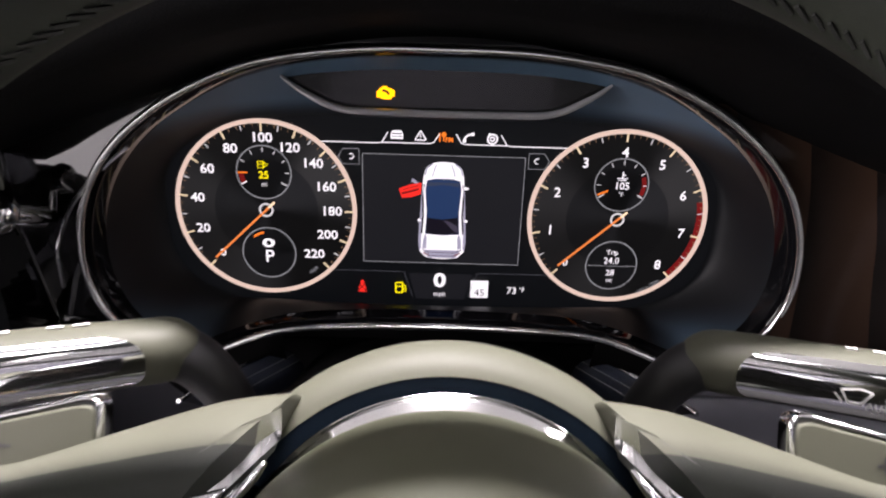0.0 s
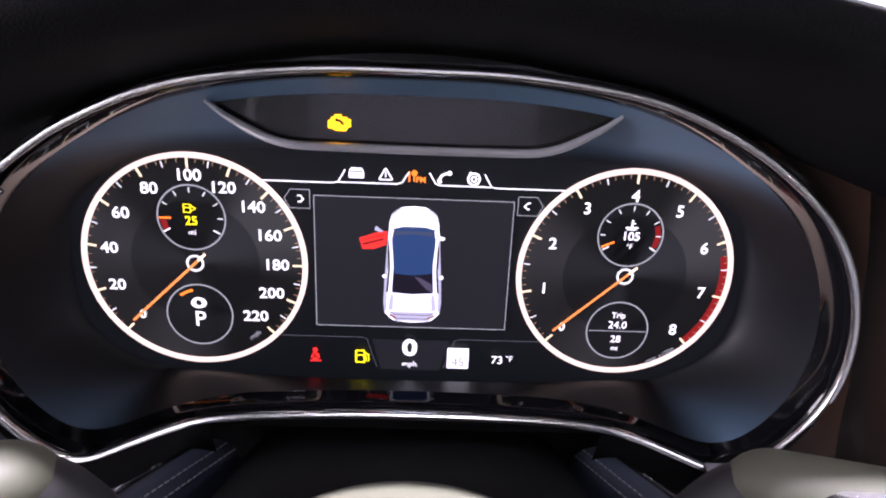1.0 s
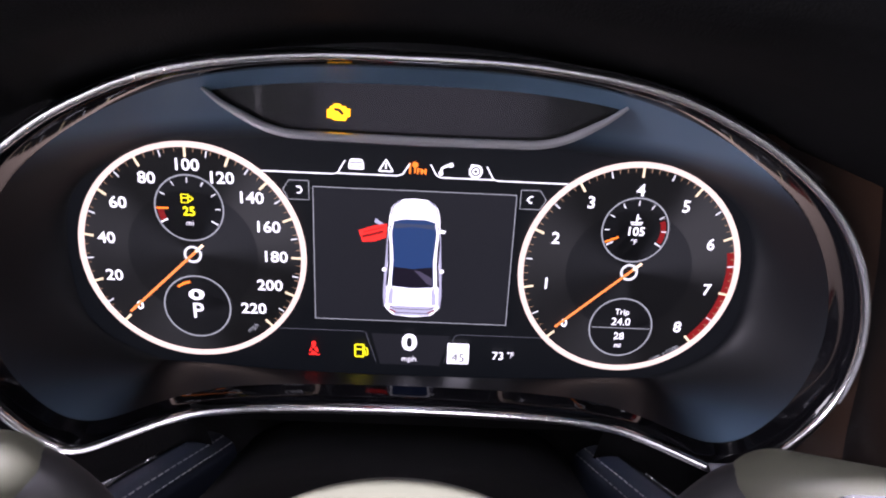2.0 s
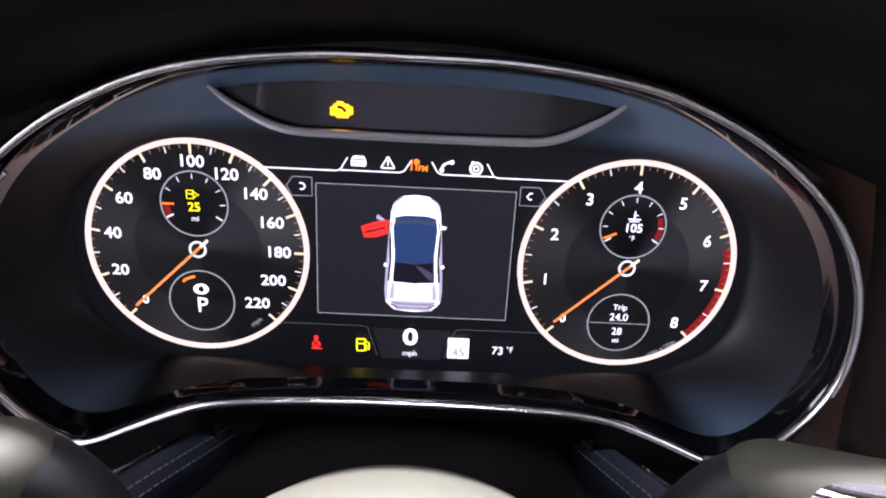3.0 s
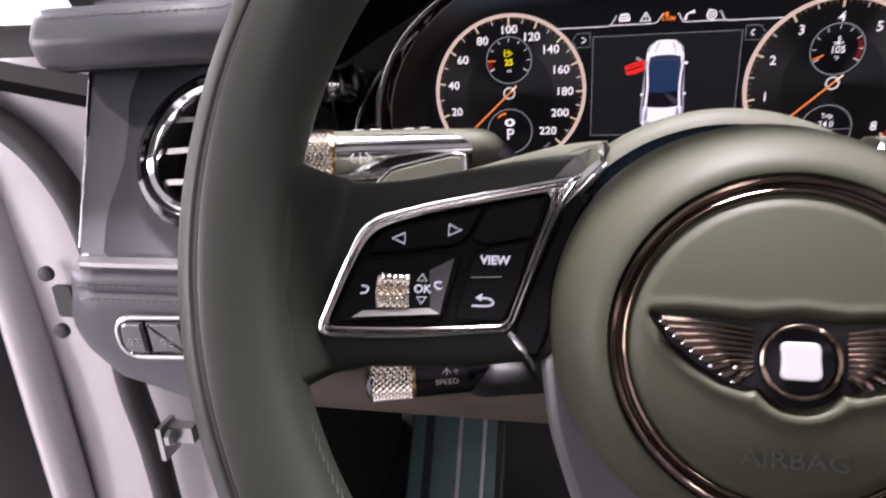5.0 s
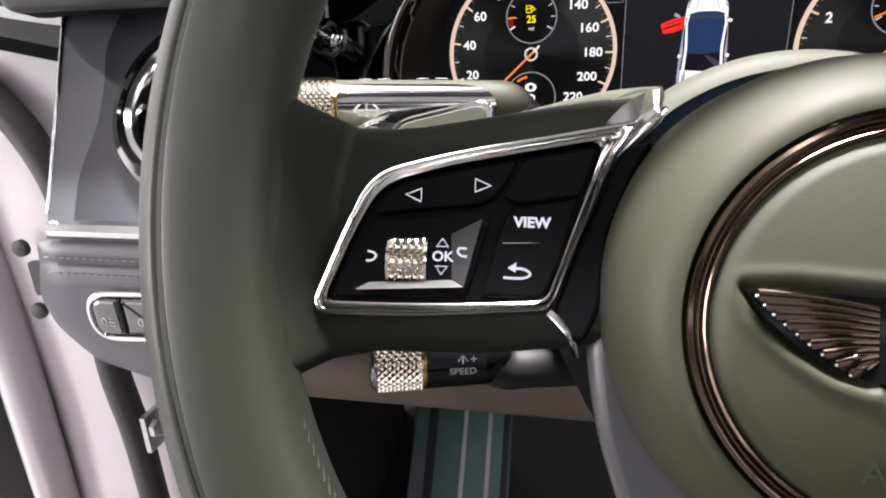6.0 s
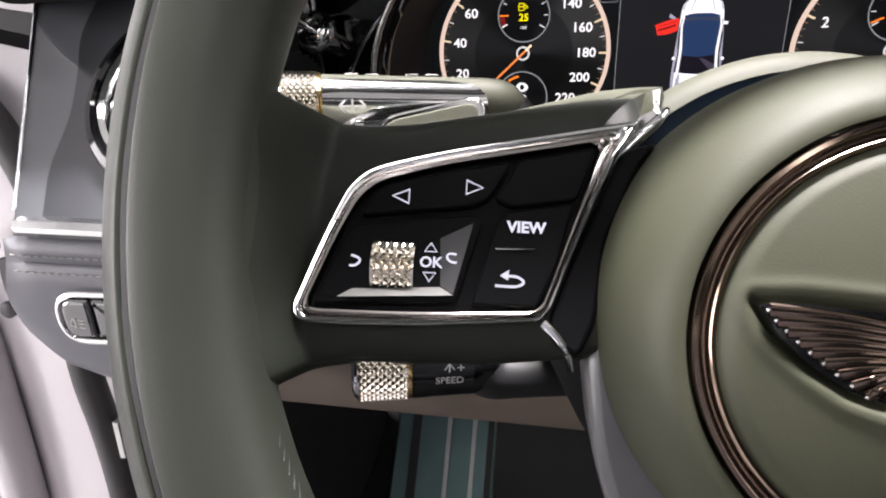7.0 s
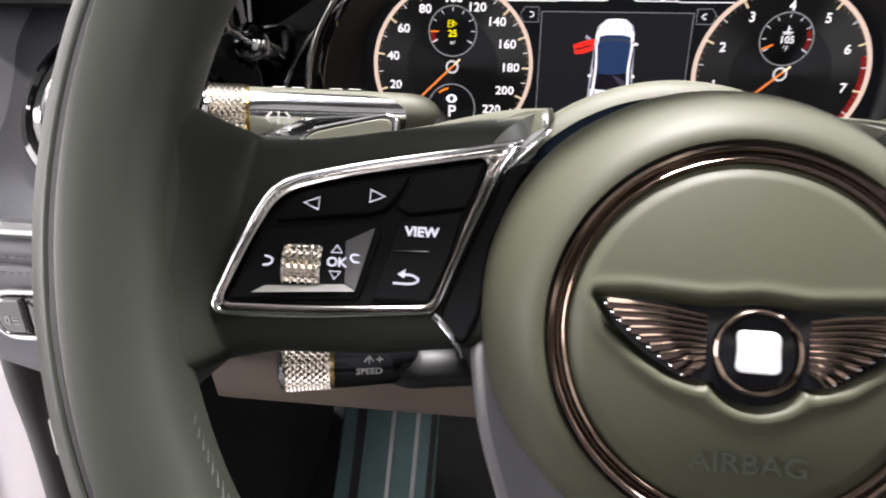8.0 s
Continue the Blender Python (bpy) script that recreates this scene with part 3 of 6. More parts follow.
part("trip_line", stroke([(0.0868, CY - 0.0286), (0.1148, CY - 0.0286)], 0.0004, D4), G_GREY, trip)
lettering("rev_unit", "rpm x1000", 0.0034, 0.1240, CY - 0.0415, D3, G_GREY, rev, turn=30)

# centre window with the car picture
window = part("menu_window", flat([(-0.0455, -0.0155), (0.0455, -0.0155), (0.0455, 0.0487), (-0.0455, 0.0487)], D1), G_WINDOW, cluster, "dark centre window")
part("window_line", stroke([(-0.0455, -0.0155), (-0.0455, 0.0487), (-0.0453, 0.0487), (0.0453, 0.0487), (0.0455, 0.0487), (0.0455, -0.0155), (0.0453, -0.0155), (-0.0453, -0.0155)], 0.0004, D2, True), G_GREY, window)


def side_poly(pts):
    """A shape given by its right half, from front to back."""
    return [(x, y) for x, y in pts] + [(-x, y) for x, y in pts[::-1]]


def car_at(pts):
    return [(0.0002 + x * 0.001, 0.0160 + y * 0.001) for x, y in pts]


BODY = side_poly([(0, 29.2), (6, 28.6), (10.2, 25.5), (11.4, 21), (12.0, 12), (12.8, 2), (13.4, -8), (13.8, -18), (13.2, -24), (9, -28.2), (0, -29)])
picture = part("car_picture", flat(car_at(round_poly(BODY[:11] + BODY[12:-1], 1.5, 3)), D2), G_WHITE, window, "white car seen from above")
part("flank_shade", join([flat(car_at([(s * 10.8, 14), (s * 12.2, 12), (s * 13.4, -8), (s * 13.8, -18), (s * 13.2, -24), (s * 12.2, -22), (s * 12.0, -4)]), D3) for s in (-1, 1)] + [flat(car_at([(-11, -23.2), (11, -23.2), (8, -28), (-8, -28)]), D3)]), G_SHADE, picture)
part("glass_area", flat(car_at(round_poly(side_poly([(5, 19.6), (10.2, 18.2), (10.2, 13), (9.2, 0), (9.9, -13.2), (0.01, -13.9)]), 1.0, 3)), D4), G_BLUE, picture, "blue-black glass roof")
for s in (-1, 1):
    part("roof_rail", stroke(car_at([(s * 9.8, 18), (s * 10.9, 12), (s * 9.9, 0), (s * 11.0, -16)]), 0.0009, D5), G_WHITE, picture)
    part("side_glass", stroke(car_at([(s * 10.6, 16.5), (s * 11.5, 8), (s * 11.2, -2), (s * 12.0, -13)]), 0.0010, D4), G_BACK, picture)
    part("bonnet_edge", stroke(car_at([(s * 10.6, 21.5), (s * 9.6, 25.4), (s * 6.2, 28.2)]), 0.0007, D3), G_SHADE, picture)
    part("bonnet_crease", stroke(car_at([(s * 4.2, 27.6), (s * 5.6, 24), (s * 6.4, 20.8)]), 0.0005, D3), G_SHADE, picture)
    part("rear_wing_shade", flat(car_at([(s * 9.6, -13), (s * 10.9, -16), (s * 11.4, -22.2), (s * 9.2, -22.6), (s * 8.9, -16)]), D3), G_SHADE, picture)
    part("tail_lamp", stroke(car_at([(s * 10.8, -24.6), (s * 7.6, -26.2)]), 0.0008, D5), G_DEEPRED, picture)
part("tail_line", join([stroke(car_at([(-11.6, -22.6), (-8, -24.6), (8, -24.6), (11.6, -22.6)]), 0.0004, D4), stroke(car_at([(-10.5, -25.2), (-7, -26.6), (7, -26.6), (10.5, -25.2)]), 0.0004, D4)]), glow("tail_light_line", (0.22, 0.16, 0.24), 0.3), picture)
for s in (-1, 1):
    part("door_handle", flat(car_at(circle(s * 13.4, -5, 1.0, 10)), D4), G_WHITE, picture)
part("side_mirror", flat(car_at([(11.2, 13.6), (13.9, 13.4), (14.3, 14.8), (12.2, 15.4)]), D4), G_WHITE, picture)
part("boot_shadow", flat(car_at([(-9.0, -3.4), (0, -4.2), (8.9, -3.0), (9.5, -12.9), (0, -13.5), (-9.5, -12.9)]), D5 - 0.0002), glow("car_glass_dark", (0.02, 0.015, 0.03), 0.3), picture)
part("glass_glint", flat(car_at([(0.5, -4.6), (3.5, -5.2), (9.0, -8.4), (9.4, -12.6), (6.5, -11.0)]), D5 + 0.0001), glow("car_glass_glint", (0.09, 0.075, 0.12), 0.5), picture)
part("windscreen_edge", flat(car_at([(-9.6, 17.6), (9.6, 17.6), (9.0, 15.2), (0, 16.2), (-9.0, 15.2)]), D5 - 0.0002), glow("car_glass_pale", (0.07, 0.09, 0.16), 0.45), picture)
part("open_door_mark", flat(car_at([(-12.4, 17.0), (-18, 16.0), (-25.2, 13.4), (-23.6, 8.0), (-18, 8.4), (-12.8, 10.4)]), D3), G_RED, picture, "red open door")
part("door_shade", join([stroke(car_at([(-14, 13.4), (-19, 11.8), (-23.6, 10.6)]), 0.0012, D4), stroke(car_at([(-14, 15.4), (-23, 12.8)]), 0.0005, D4)]), glow("door_dark_red", (0.35, 0.02, 0.02), 0.4), picture)
part("door_mirror", flat(car_at([(-13.8, 17.0), (-17.6, 19.6), (-18.2, 17.6), (-16.0, 16.6)]), D4), G_SHADE, picture)

# tab line with its icons
TY = 0.0548
part("tab_line", join([stroke([(-0.068, TY), (-0.0365, TY), (-0.0345, TY + 0.0006), (-0.0312, TY + 0.0062)], 0.0006, D2), stroke([(-0.0345, TY + 0.0004), (-0.0080, TY + 0.0004), (-0.0058, TY + 0.0012), (-0.0028, TY + 0.0060)], 0.0006, D2), stroke([(0.0064, TY + 0.0060), (0.0092, TY + 0.0012), (0.0112, TY + 0.0004), (0.0345, TY + 0.0004)], 0.0006, D2), stroke([(0.0312, TY + 0.0062), (0.0345, TY + 0.0006), (0.0365, TY), (0.068, TY)], 0.0006, D2)]), G_WHITE, cluster)


def at(cx, cy, pts, k=0.001):
    return [(cx + x * k, cy + y * k) for x, y in pts]


part("car_icon", join([flat(round_poly(at(-0.0263, 0.0594, [(-3.4, -2.2), (3.4, -2.2), (3.5, 0.4), (2.4, 2.6), (-2.4, 2.6), (-3.5, 0.4)]), 0.0006), D2)]), G_WHITE, cluster)
part("car_icon_lines", join([stroke(at(-0.0263, 0.0594, [(-2.8, 0.9), (2.8, 0.9)]), 0.0005, D3), stroke(at(-0.0263, 0.0594, [(-2.8, -0.6), (2.8, -0.6)]), 0.0004, D3)]), G_BACK, cluster)
part("warning_icon", join([stroke(round_poly(at(-0.0132, 0.0592, [(-3.1, -2.2), (3.1, -2.2), (0, 3.0)]), 0.0006), 0.0007, D2, True), stroke(at(-0.0132, 0.0592, [(0, 1.4), (0, -1.2)]), 0.0006, D2)]), G_WHITE, cluster)
part("radio_icon", join([stroke(at(0.0, 0.0588, [(-2.6, -2.4), (-2.6, 2.4)]), 0.0008, D2), flat(at(0.0, 0.0588, circle(-0.4, 1.6, 1.4, 16)), D2), stroke(at(0.0, 0.0588, [(-0.4, 1.0), (-0.4, -2.2)]), 0.0007, D2)]), G_ORANGE, cluster)
lettering("radio_band", "FM", 0.0036, 0.0026, 0.0575, D3, G_ORANGE, cluster, bold=0.0001)
part("phone_icon", join([stroke(smooth_path([(*p, 0) for p in at(0.0132, 0.0590, [(-2.4, -2.0), (-1.4, 0.6), (2.2, 2.2)])], 6) and [p[:2] for p in smooth_path([(*p, 0) for p in at(0.0132, 0.0590, [(-2.4, -2.0), (-1.4, 0.6), (2.2, 2.2)])], 6)], 0.0011, D2), flat(at(0.0132, 0.0590, circle(-2.2, -1.8, 1.1, 12)), D3), flat(at(0.0132, 0.0590, circle(2.2, 2.0, 1.1, 12)), D3)]), G_WHITE, cluster)
part("media_icon", join([stroke(at(0.0264, 0.0586, circle(0, 0, 2.6, 28)), 0.0010, D2, True), stroke(at(0.0264, 0.0586, circle(0, 0, 1.1, 20)), 0.0008, D2, True), flat(at(0.0264, 0.0586, circle(-1.6, 2.6, 0.8, 10)), D3)]), G_WHITE, cluster)
for sx in (-1, 1):
    part("arrow_box", stroke([(sx * x, y) for x, y in ((0.0473, 0.0425), (0.0473, 0.0510), (0.0475, 0.0512), (0.0560, 0.0512), (0.0588, 0.0470), (0.0565, 0.0425))], 0.0004, D2, True), G_GREY, cluster)
    part("arrow_mark", stroke(at(sx * 0.0515, 0.0468, [(-1.4, 1.6), (0.2, 1.5), (1.2, 0), (0.2, -1.3), (-1.2, -1.3)] if sx < 0 else [(1.4, 1.6), (0.2, 1.5), (-1.2, 0), (0.2, -1.3), (1.2, -1.3)]), 0.0007, D2), G_WHITE, cluster)

# bottom row
G_DIM = glow("dim_line", (0.5, 0.5, 0.6), 0.12)
for sx in (-1, 1):
    part("bottom_line", stroke([(sx * 0.0640, -0.0215), (sx * 0.0240, -0.0215), (sx * 0.0215, -0.0222), (sx * 0.0165, -0.0375)], 0.0003, D2), G_DIM, cluster)
part("speed_box", flat([(-0.0190, -0.0225), (0.0190, -0.0225), (0.0145, -0.0390), (-0.0145, -0.0390)], D1), G_WINDOW, cluster)
lettering("speed_value", "0", 0.0122, -0.0004, -0.0268, D3, G_WHITE, cluster, bold=0.0004, wide=1.2)
lettering("speed_unit", "mph", 0.0042, -0.0004, -0.0354, D3, G_WHITE, cluster)
BELT = at(-0.0466, -0.0316, [(-1.6, -3.2), (1.6, -3.2), (2.2, -1.4), (1.4, 1.0), (0.5, 1.6), (-0.5, 1.6), (-1.4, 1.0), (-2.2, -1.4)])
part("seat_belt_light", join([flat(BELT, D2), flat(at(-0.0466, -0.0316, circle(0, 2.7, 1.15, 14)), D2), stroke(at(-0.0466, -0.0316, [(-2.6, -3.4), (2.8, -3.4)]), 0.0006, D2)]), G_RED, cluster, "red seat belt light")
part("belt_sash", stroke(at(-0.0466, -0.0316, [(-1.5, 1.0), (0.2, -0.9), (1.9, -2.4)]), 0.0006, D3), G_BACK, cluster)
part("belt_line", stroke(at(-0.0466, -0.0316, [(-1.8, -2.4), (1.4, 1.6)]), 0.0005, D3), G_BACK, cluster)
part("fuel_light", join([stroke(round_poly(at(-0.0238, -0.0320, [(-2.8, -3.2), (1.2, -3.2), (1.2, 3.2), (-2.8, 3.2)]), 0.0004), 0.0008, D2, True), stroke(at(-0.0238, -0.0320, [(-2.6, 0.7), (1.0, 0.7)]), 0.0007, D2), stroke(at(-0.0238, -0.0320, [(1.2, 2.2), (3.2, 1.0), (3.3, -2.4), (2.2, -2.6), (2.0, 0.0), (1.2, 0.2)]), 0.0006, D2)]), G_YELLOW, cluster, "yellow low fuel light")
sign = part("limit_sign", flat(round_poly([(0.0182, -0.0374), (0.0288, -0.0374), (0.0288, -0.0262), (0.0182, -0.0262)], 0.0006), D2), G_WHITE, cluster, "white speed limit sign")
lettering("limit_value", "45", 0.0066, 0.0236, -0.0340, D3, G_BACK, sign)
lettering("outside_temperature", "73", 0.0060, 0.0430, -0.0322, D3, G_WHITE, cluster, bold=0.00005)
lettering("degree_mark", "°F", 0.0042, 0.0490, -0.0314, D3, G_WHITE, cluster)


# ---- steering wheel: local x across, y up along the wheel, z out towards the driver ----
WHEEL = Matrix.Translation((0.002, -0.265, 0.996)) @ Matrix(((1, 0, 0, 0), (0, 0.3746, -0.9272, 0), (0, 0.9272, 0.3746, 0), (0, 0, 0, 1)))
wheel = thing("steering_wheel", WHEEL, "leather steering wheel with round airbag pad and chrome-framed switches", "steering wheel")
R_MID, R_HALF, W_HALF = 0.1685, 0.01835, 0.0165


def rim_rows(r_mid, half, deep, lift=0.0, n=150):
    rows = []
    for i in range(n):
        a = 2 * math.pi * i / n
        wide = math.cos(2 * a)
        row = []
        for deg in [*range(0, 60, 12), *range(60, 87), *range(96, 360, 12)]:
            b = radians(deg)
            c, s = math.cos(b), math.sin(b)
            cut = 1 - 0.21 * math.exp(-((b - radians(73)) / 0.055) ** 2)
            c, s = c * cut, s * cut
            rr = r_mid - 0.001 * wide + (half - 0.0004 * wide) * math.copysign(abs(c) ** 0.9, c)
            row.append((rr * math.cos(a), rr * math.sin(a), lift + deep * math.copysign(abs(s) ** 0.9, s)))
        rows.append(row)
    return rows


rim = part("rim", Build().grid(rim_rows(R_MID, R_HALF, W_HALF), close_u=True, close_v=True), RIM_LEATHER, wheel, "dark leather wheel rim")
# Black tube laid in the groove to deepen its shade.
part("rim_seam", tube([(r * math.cos(a), r * math.sin(a), 0.0142) for a, r in [(2 * math.pi * i / 160, R_MID - 0.001 * math.cos(4 * math.pi * i / 160) + 0.0055) for i in range(160)]], 0.0013, 6, closed=True), BLACK_PLASTIC, rim, "rim seam groove with a black tube for its shade")


def stitch_ring(count, r, w, length, thick, slant):
    b = Build()
    for i in range(count):
        a = 2 * math.pi * (i + 0.5) / count
        if abs(math.cos(a)) > 0.8 and -0.36 < math.sin(a) < 0.27:
            continue  # the spokes' leather wraps over the rim here
        m = Matrix.Rotation(a, 4, "Z") @ Matrix.Translation((r, 0, w)) @ Matrix.Rotation(slant, 4, "X") @ Matrix.Rotation(0.5, 4, "Y")
        o = Build().box(0, 0, 0, thick, length, thick)
        base = len(b.v)
        b.v += [tuple(m @ Vector(p)) for p in o.v]
        b.f += [tuple(base + k for k in f) for f in o.f]
    return b


stitching = part("rim_stitching", stitch_ring(270, R_MID - R_HALF + 0.00005, 0.0010, 0.0050, 0.0007, 0.6), DARK_THREAD, rim, "cross stitching on the inner side")
tagged(stitching, kind="stuff")


def lerp(x, xs, ys):
    return float(np.interp(x, xs, ys))


def ease(x):
    x = max(0.0, min(1.0, x))
    return x * x * (3 - 2 * x)


def panel_plane(u, v):
    """Height of the switch panel's plane on the left spoke: it leans towards the rim and towards its foot."""
    return -0.0385 - 0.13 * u - 0.25 * v


def spoke_front(u, v):
    """The padded front: level with the panel, sweeping up into the rim, and falling away at the hub."""
    r = math.hypot(u, v)
    start = 0.1410 + 0.0036 * ease((-v - 0.004) / 0.026)
    k = ease((r - start) / (0.1525 - start))
    flank = W_HALF * max(0.0, 1 - ((max(r, 0.1540) - R_MID) / R_HALF) ** 2) ** 0.45 + 0.0007 - 0.0016 * ease((r - 0.1550) / 0.0120) - 1.0 * max(0.0, 0.1540 - r)
    flat_part = panel_plane(u, min(v, 0.015)) - 0.0030 - 0.031 * ease((u + 0.066) / 0.022) * ease((0.020 - v) / 0.006)
    return flat_part * (1 - k) + flank * k


FRONT = [math.degrees(math.acos(math.copysign(abs(f) ** (1 / 0.24), f))) for f in np.linspace(0.9985, -0.9985, 49)]
GIRTH = [radians(a) for a in [8.0, 14.0, 21.0, 28.0, *[a for a in FRONT if a > 29.0], 180.0, *np.linspace(188, 244, 8), *np.linspace(252, 368, 17)]]
SPOKE_CUT = len([a for a in FRONT if a > 29.0]) + 12


def spoke_point(u, b):
    """A point of the padded left spoke: u across the wheel, b round its girth."""
    lean = 0.50 * ease((u + 0.140) / 0.095)
    top = lerp(u, [-0.172, -0.160, -0.153, -0.147, -0.140, -0.130, -0.120, -0.100, -0.066, -0.034], [0.050, 0.0360, 0.0300, 0.0272, 0.0260, 0.0258, 0.0264, 0.0290, 0.0325, 0.0335])
    low = lerp(u, [-0.172, -0.162, -0.155, -0.148, -0.141, -0.128, -0.095, -0.074, -0.040], [-0.080, -0.067, -0.0565, -0.0485, -0.0443, -0.0417, -0.0406, -0.038, -0.036])
    cv, hv = (top + low) / 2, (top - low) / 2
    c, s = math.cos(b), math.sin(b)
    v = cv + hv * math.copysign(abs(c) ** 0.24, c)
    front = spoke_front(u, v)
    w = front - 0.018 + 0.018 * math.copysign(abs(s) ** 0.4, s)
    return u, v + lean * (front - w) * max(0.0, c), w


def hub_meets(b):
    """How far across the spoke runs before it dips into the hub's round side."""
    u = -0.060
    for _ in range(12):
        v = spoke_point(u, b)[1]
        u = 0.5 * u - 0.5 * math.sqrt(max(0.0806 ** 2 - (v + 0.0195) ** 2, 0.0016))
    return u + (-0.050 - u) * (1 - ease((v - 0.006) / 0.012))


def spoke_rows():
    """The left spoke from inside the rim to the hub, its end tucked in along the crease."""
    reach = {b: hub_meets(b) for b in GIRTH}
    rows = [[spoke_point(u, b) for b in GIRTH] for u in np.linspace(-0.172, -0.128, 56)]
    rows += [[spoke_point(-0.128 + (reach[b] + 0.128) * q, b) for b in GIRTH] for q in np.linspace(0, 1, 50)[1:]]
    for k, back in ((0.993, 0.0012), (0.975, 0.004), (0.93, 0.012), (0.88, 0.024)):
        rows.append([(x * k, (y + 0.0195) * k - 0.0195, z - back) for x, y, z in rows[104]])
    return rows


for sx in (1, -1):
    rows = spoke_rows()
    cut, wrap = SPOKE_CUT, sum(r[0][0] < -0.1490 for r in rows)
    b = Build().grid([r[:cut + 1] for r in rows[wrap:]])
    spoke = part("spoke", b if sx > 0 else mirrored(b), SPOKE_LEATHER, wheel, "dark leather side spoke, toned down for shade", 60)
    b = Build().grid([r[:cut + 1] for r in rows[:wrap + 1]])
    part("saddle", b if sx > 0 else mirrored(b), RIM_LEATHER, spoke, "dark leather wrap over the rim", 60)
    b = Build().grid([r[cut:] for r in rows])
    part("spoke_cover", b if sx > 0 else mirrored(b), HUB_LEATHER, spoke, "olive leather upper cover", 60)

# hub: rear shell, gloss band, airbag pad, ring and badge
HY = -0.026


def hub_rows(profile, a0, a1, n):
    """Rings about the hub's axis, which leans up a little towards the back."""
    return [[(r * math.cos(a), HY - 0.09 * w + r * math.sin(a), w) for a in np.linspace(radians(a0), radians(a1), n)] for r, w in profile]


part("hub_shell", Build().grid(hub_rows([(0.0700, -0.120), (0.0755, -0.100), (0.0796, -0.087), (0.0804, -0.082), (0.0800, -0.0773), (0.0788, -0.0738), (0.0766, -0.0710), (0.0742, -0.0696), (0.0724, -0.0690), (0.0715, -0.0710)], 20, 160, 70)), HUB_LEATHER, wheel, "olive leather cover behind the airbag")
part("hub_band", Build().grid(hub_rows([(0.0755, -0.0720), (0.0728, -0.0702), (0.0722, -0.0692), (0.0695, -0.0695), (0.0664, -0.0702), (0.0650, -0.0720)], 34, 146, 90)), NAVY_GLOSS, wheel, "gloss navy arc")
part("hub_collar", Build().grid(hub_rows([(0.0664, -0.0725), (0.0672, -0.0703), (0.0668, -0.0697), (0.0660, -0.0695), (0.0654, -0.0688), (0.0600, -0.0610), (0.0560, -0.0553)], 30, 150, 80)), CHROME, wheel, "polished chrome collar")
airbag = part("airbag_pad", Build().grid(hub_rows([(0.0600, -0.0650), (0.0645, -0.0600), (0.0668, -0.0550), (0.0677, -0.0500), (0.0677, -0.0440), (0.0672, -0.0370), (0.0665, -0.0285), (0.0646, -0.0195), (0.0606, -0.0110), (0.0570, -0.0052), (0.0535, -0.0022), (0.0505, -0.0007), (0.0490, -0.0009), (0.0483, -0.0035)], 0, 360, 97)), PAD_LEATHER, wheel, "round olive leather airbag pad")
part("pad_ring", revolve([(0.0485, -0.0035), (0.0482, -0.0006), (0.0477, 0.0004), (0.0468, 0.0006), (0.0460, 0.0000), (0.0456, -0.0009), (0.0451, -0.0010), (0.0448, -0.0003), (0.0441, 0.0002), (0.0433, -0.0002), (0.0428, -0.0012), (0.0426, -0.0040)], 128, 0, HY), DARK_CHROME, airbag, "dark chrome ring")


def inside_depth(P, outline):
    """For points P: how far each lies inside the outline (outside: minus)."""
    A = np.array(outline)
    B = np.roll(A, -1, 0)
    d2, odd = np.full(len(P), 1.0), np.zeros(len(P), bool)
    for a, b in zip(A, B):
        e = b - a
        t = np.clip(((P - a) @ e) / max(e @ e, 1e-12), 0, 1)
        d2 = np.minimum(d2, ((P - a - t[:, None] * e) ** 2).sum(1))
        odd ^= ((a[1] > P[:, 1]) != (b[1] > P[:, 1])) & (P[:, 0] < (b[0] - a[0]) * (P[:, 1] - a[1]) / (b[1] - a[1] + 1e-15) + a[0])
    return np.sqrt(d2) * np.where(odd, 1, -1)


def pad_centre():
    """The domed centre with a hollow for the badge."""
    n, m = 90, 300
    r = 0.0428 * (1 - np.arange(n) / (n - 0.999))[:, None]
    a = 2 * math.pi * np.arange(m)[None] / m
    x, y = r * np.cos(a), HY + r * np.sin(a)
    q = np.clip((0.0428 - r) / 0.004, 0, 1)
    z = -0.0012 + 0.0012 * q * q * (3 - 2 * q) + 0.0060 * (1 - (r / 0.0428) ** 2) + 0 * a
    deep = inside_depth(np.stack([x.ravel(), y.ravel()], 1), round_poly(wing_outline(0.0009), 0.0012, 3)).reshape(n, m)
    k = np.clip((deep + 0.0016) / 0.0026, 0, 1)
    z = z - 0.0034 * k * k * (3 - 2 * k) + 0.0005 * np.exp(-((deep + 0.0028) / 0.0014) ** 2)
    return Build().grid([list(zip(x[i], y[i], z[i])) for i in range(n)], close_v=True)


def wing_outline(grow=0.0):
    top, k = -0.0180 + grow, 1 + grow / 0.03
    right = [(0.0115, top - 0.0008), (0.028, top + 0.0002), (0.0366 * k, top - 0.0004), (0.0335 * k, top - 0.0062 - grow), (0.0270, -0.0300 - grow), (0.0200, -0.0345 - grow), (0.0130, -0.0365 - grow)]
    bottom = circle(0, -0.0290, 0.0125 + grow, 14, 180 + 36, 360 - 36)
    pts = [(x, y) for x, y in right] + [(x, y) for x, y in bottom[::-1]] + [(-x, y) for x, y in right[::-1]] + [(0, top + 0.0004)]
    return [(x + 0.0010, y) for x, y in pts]


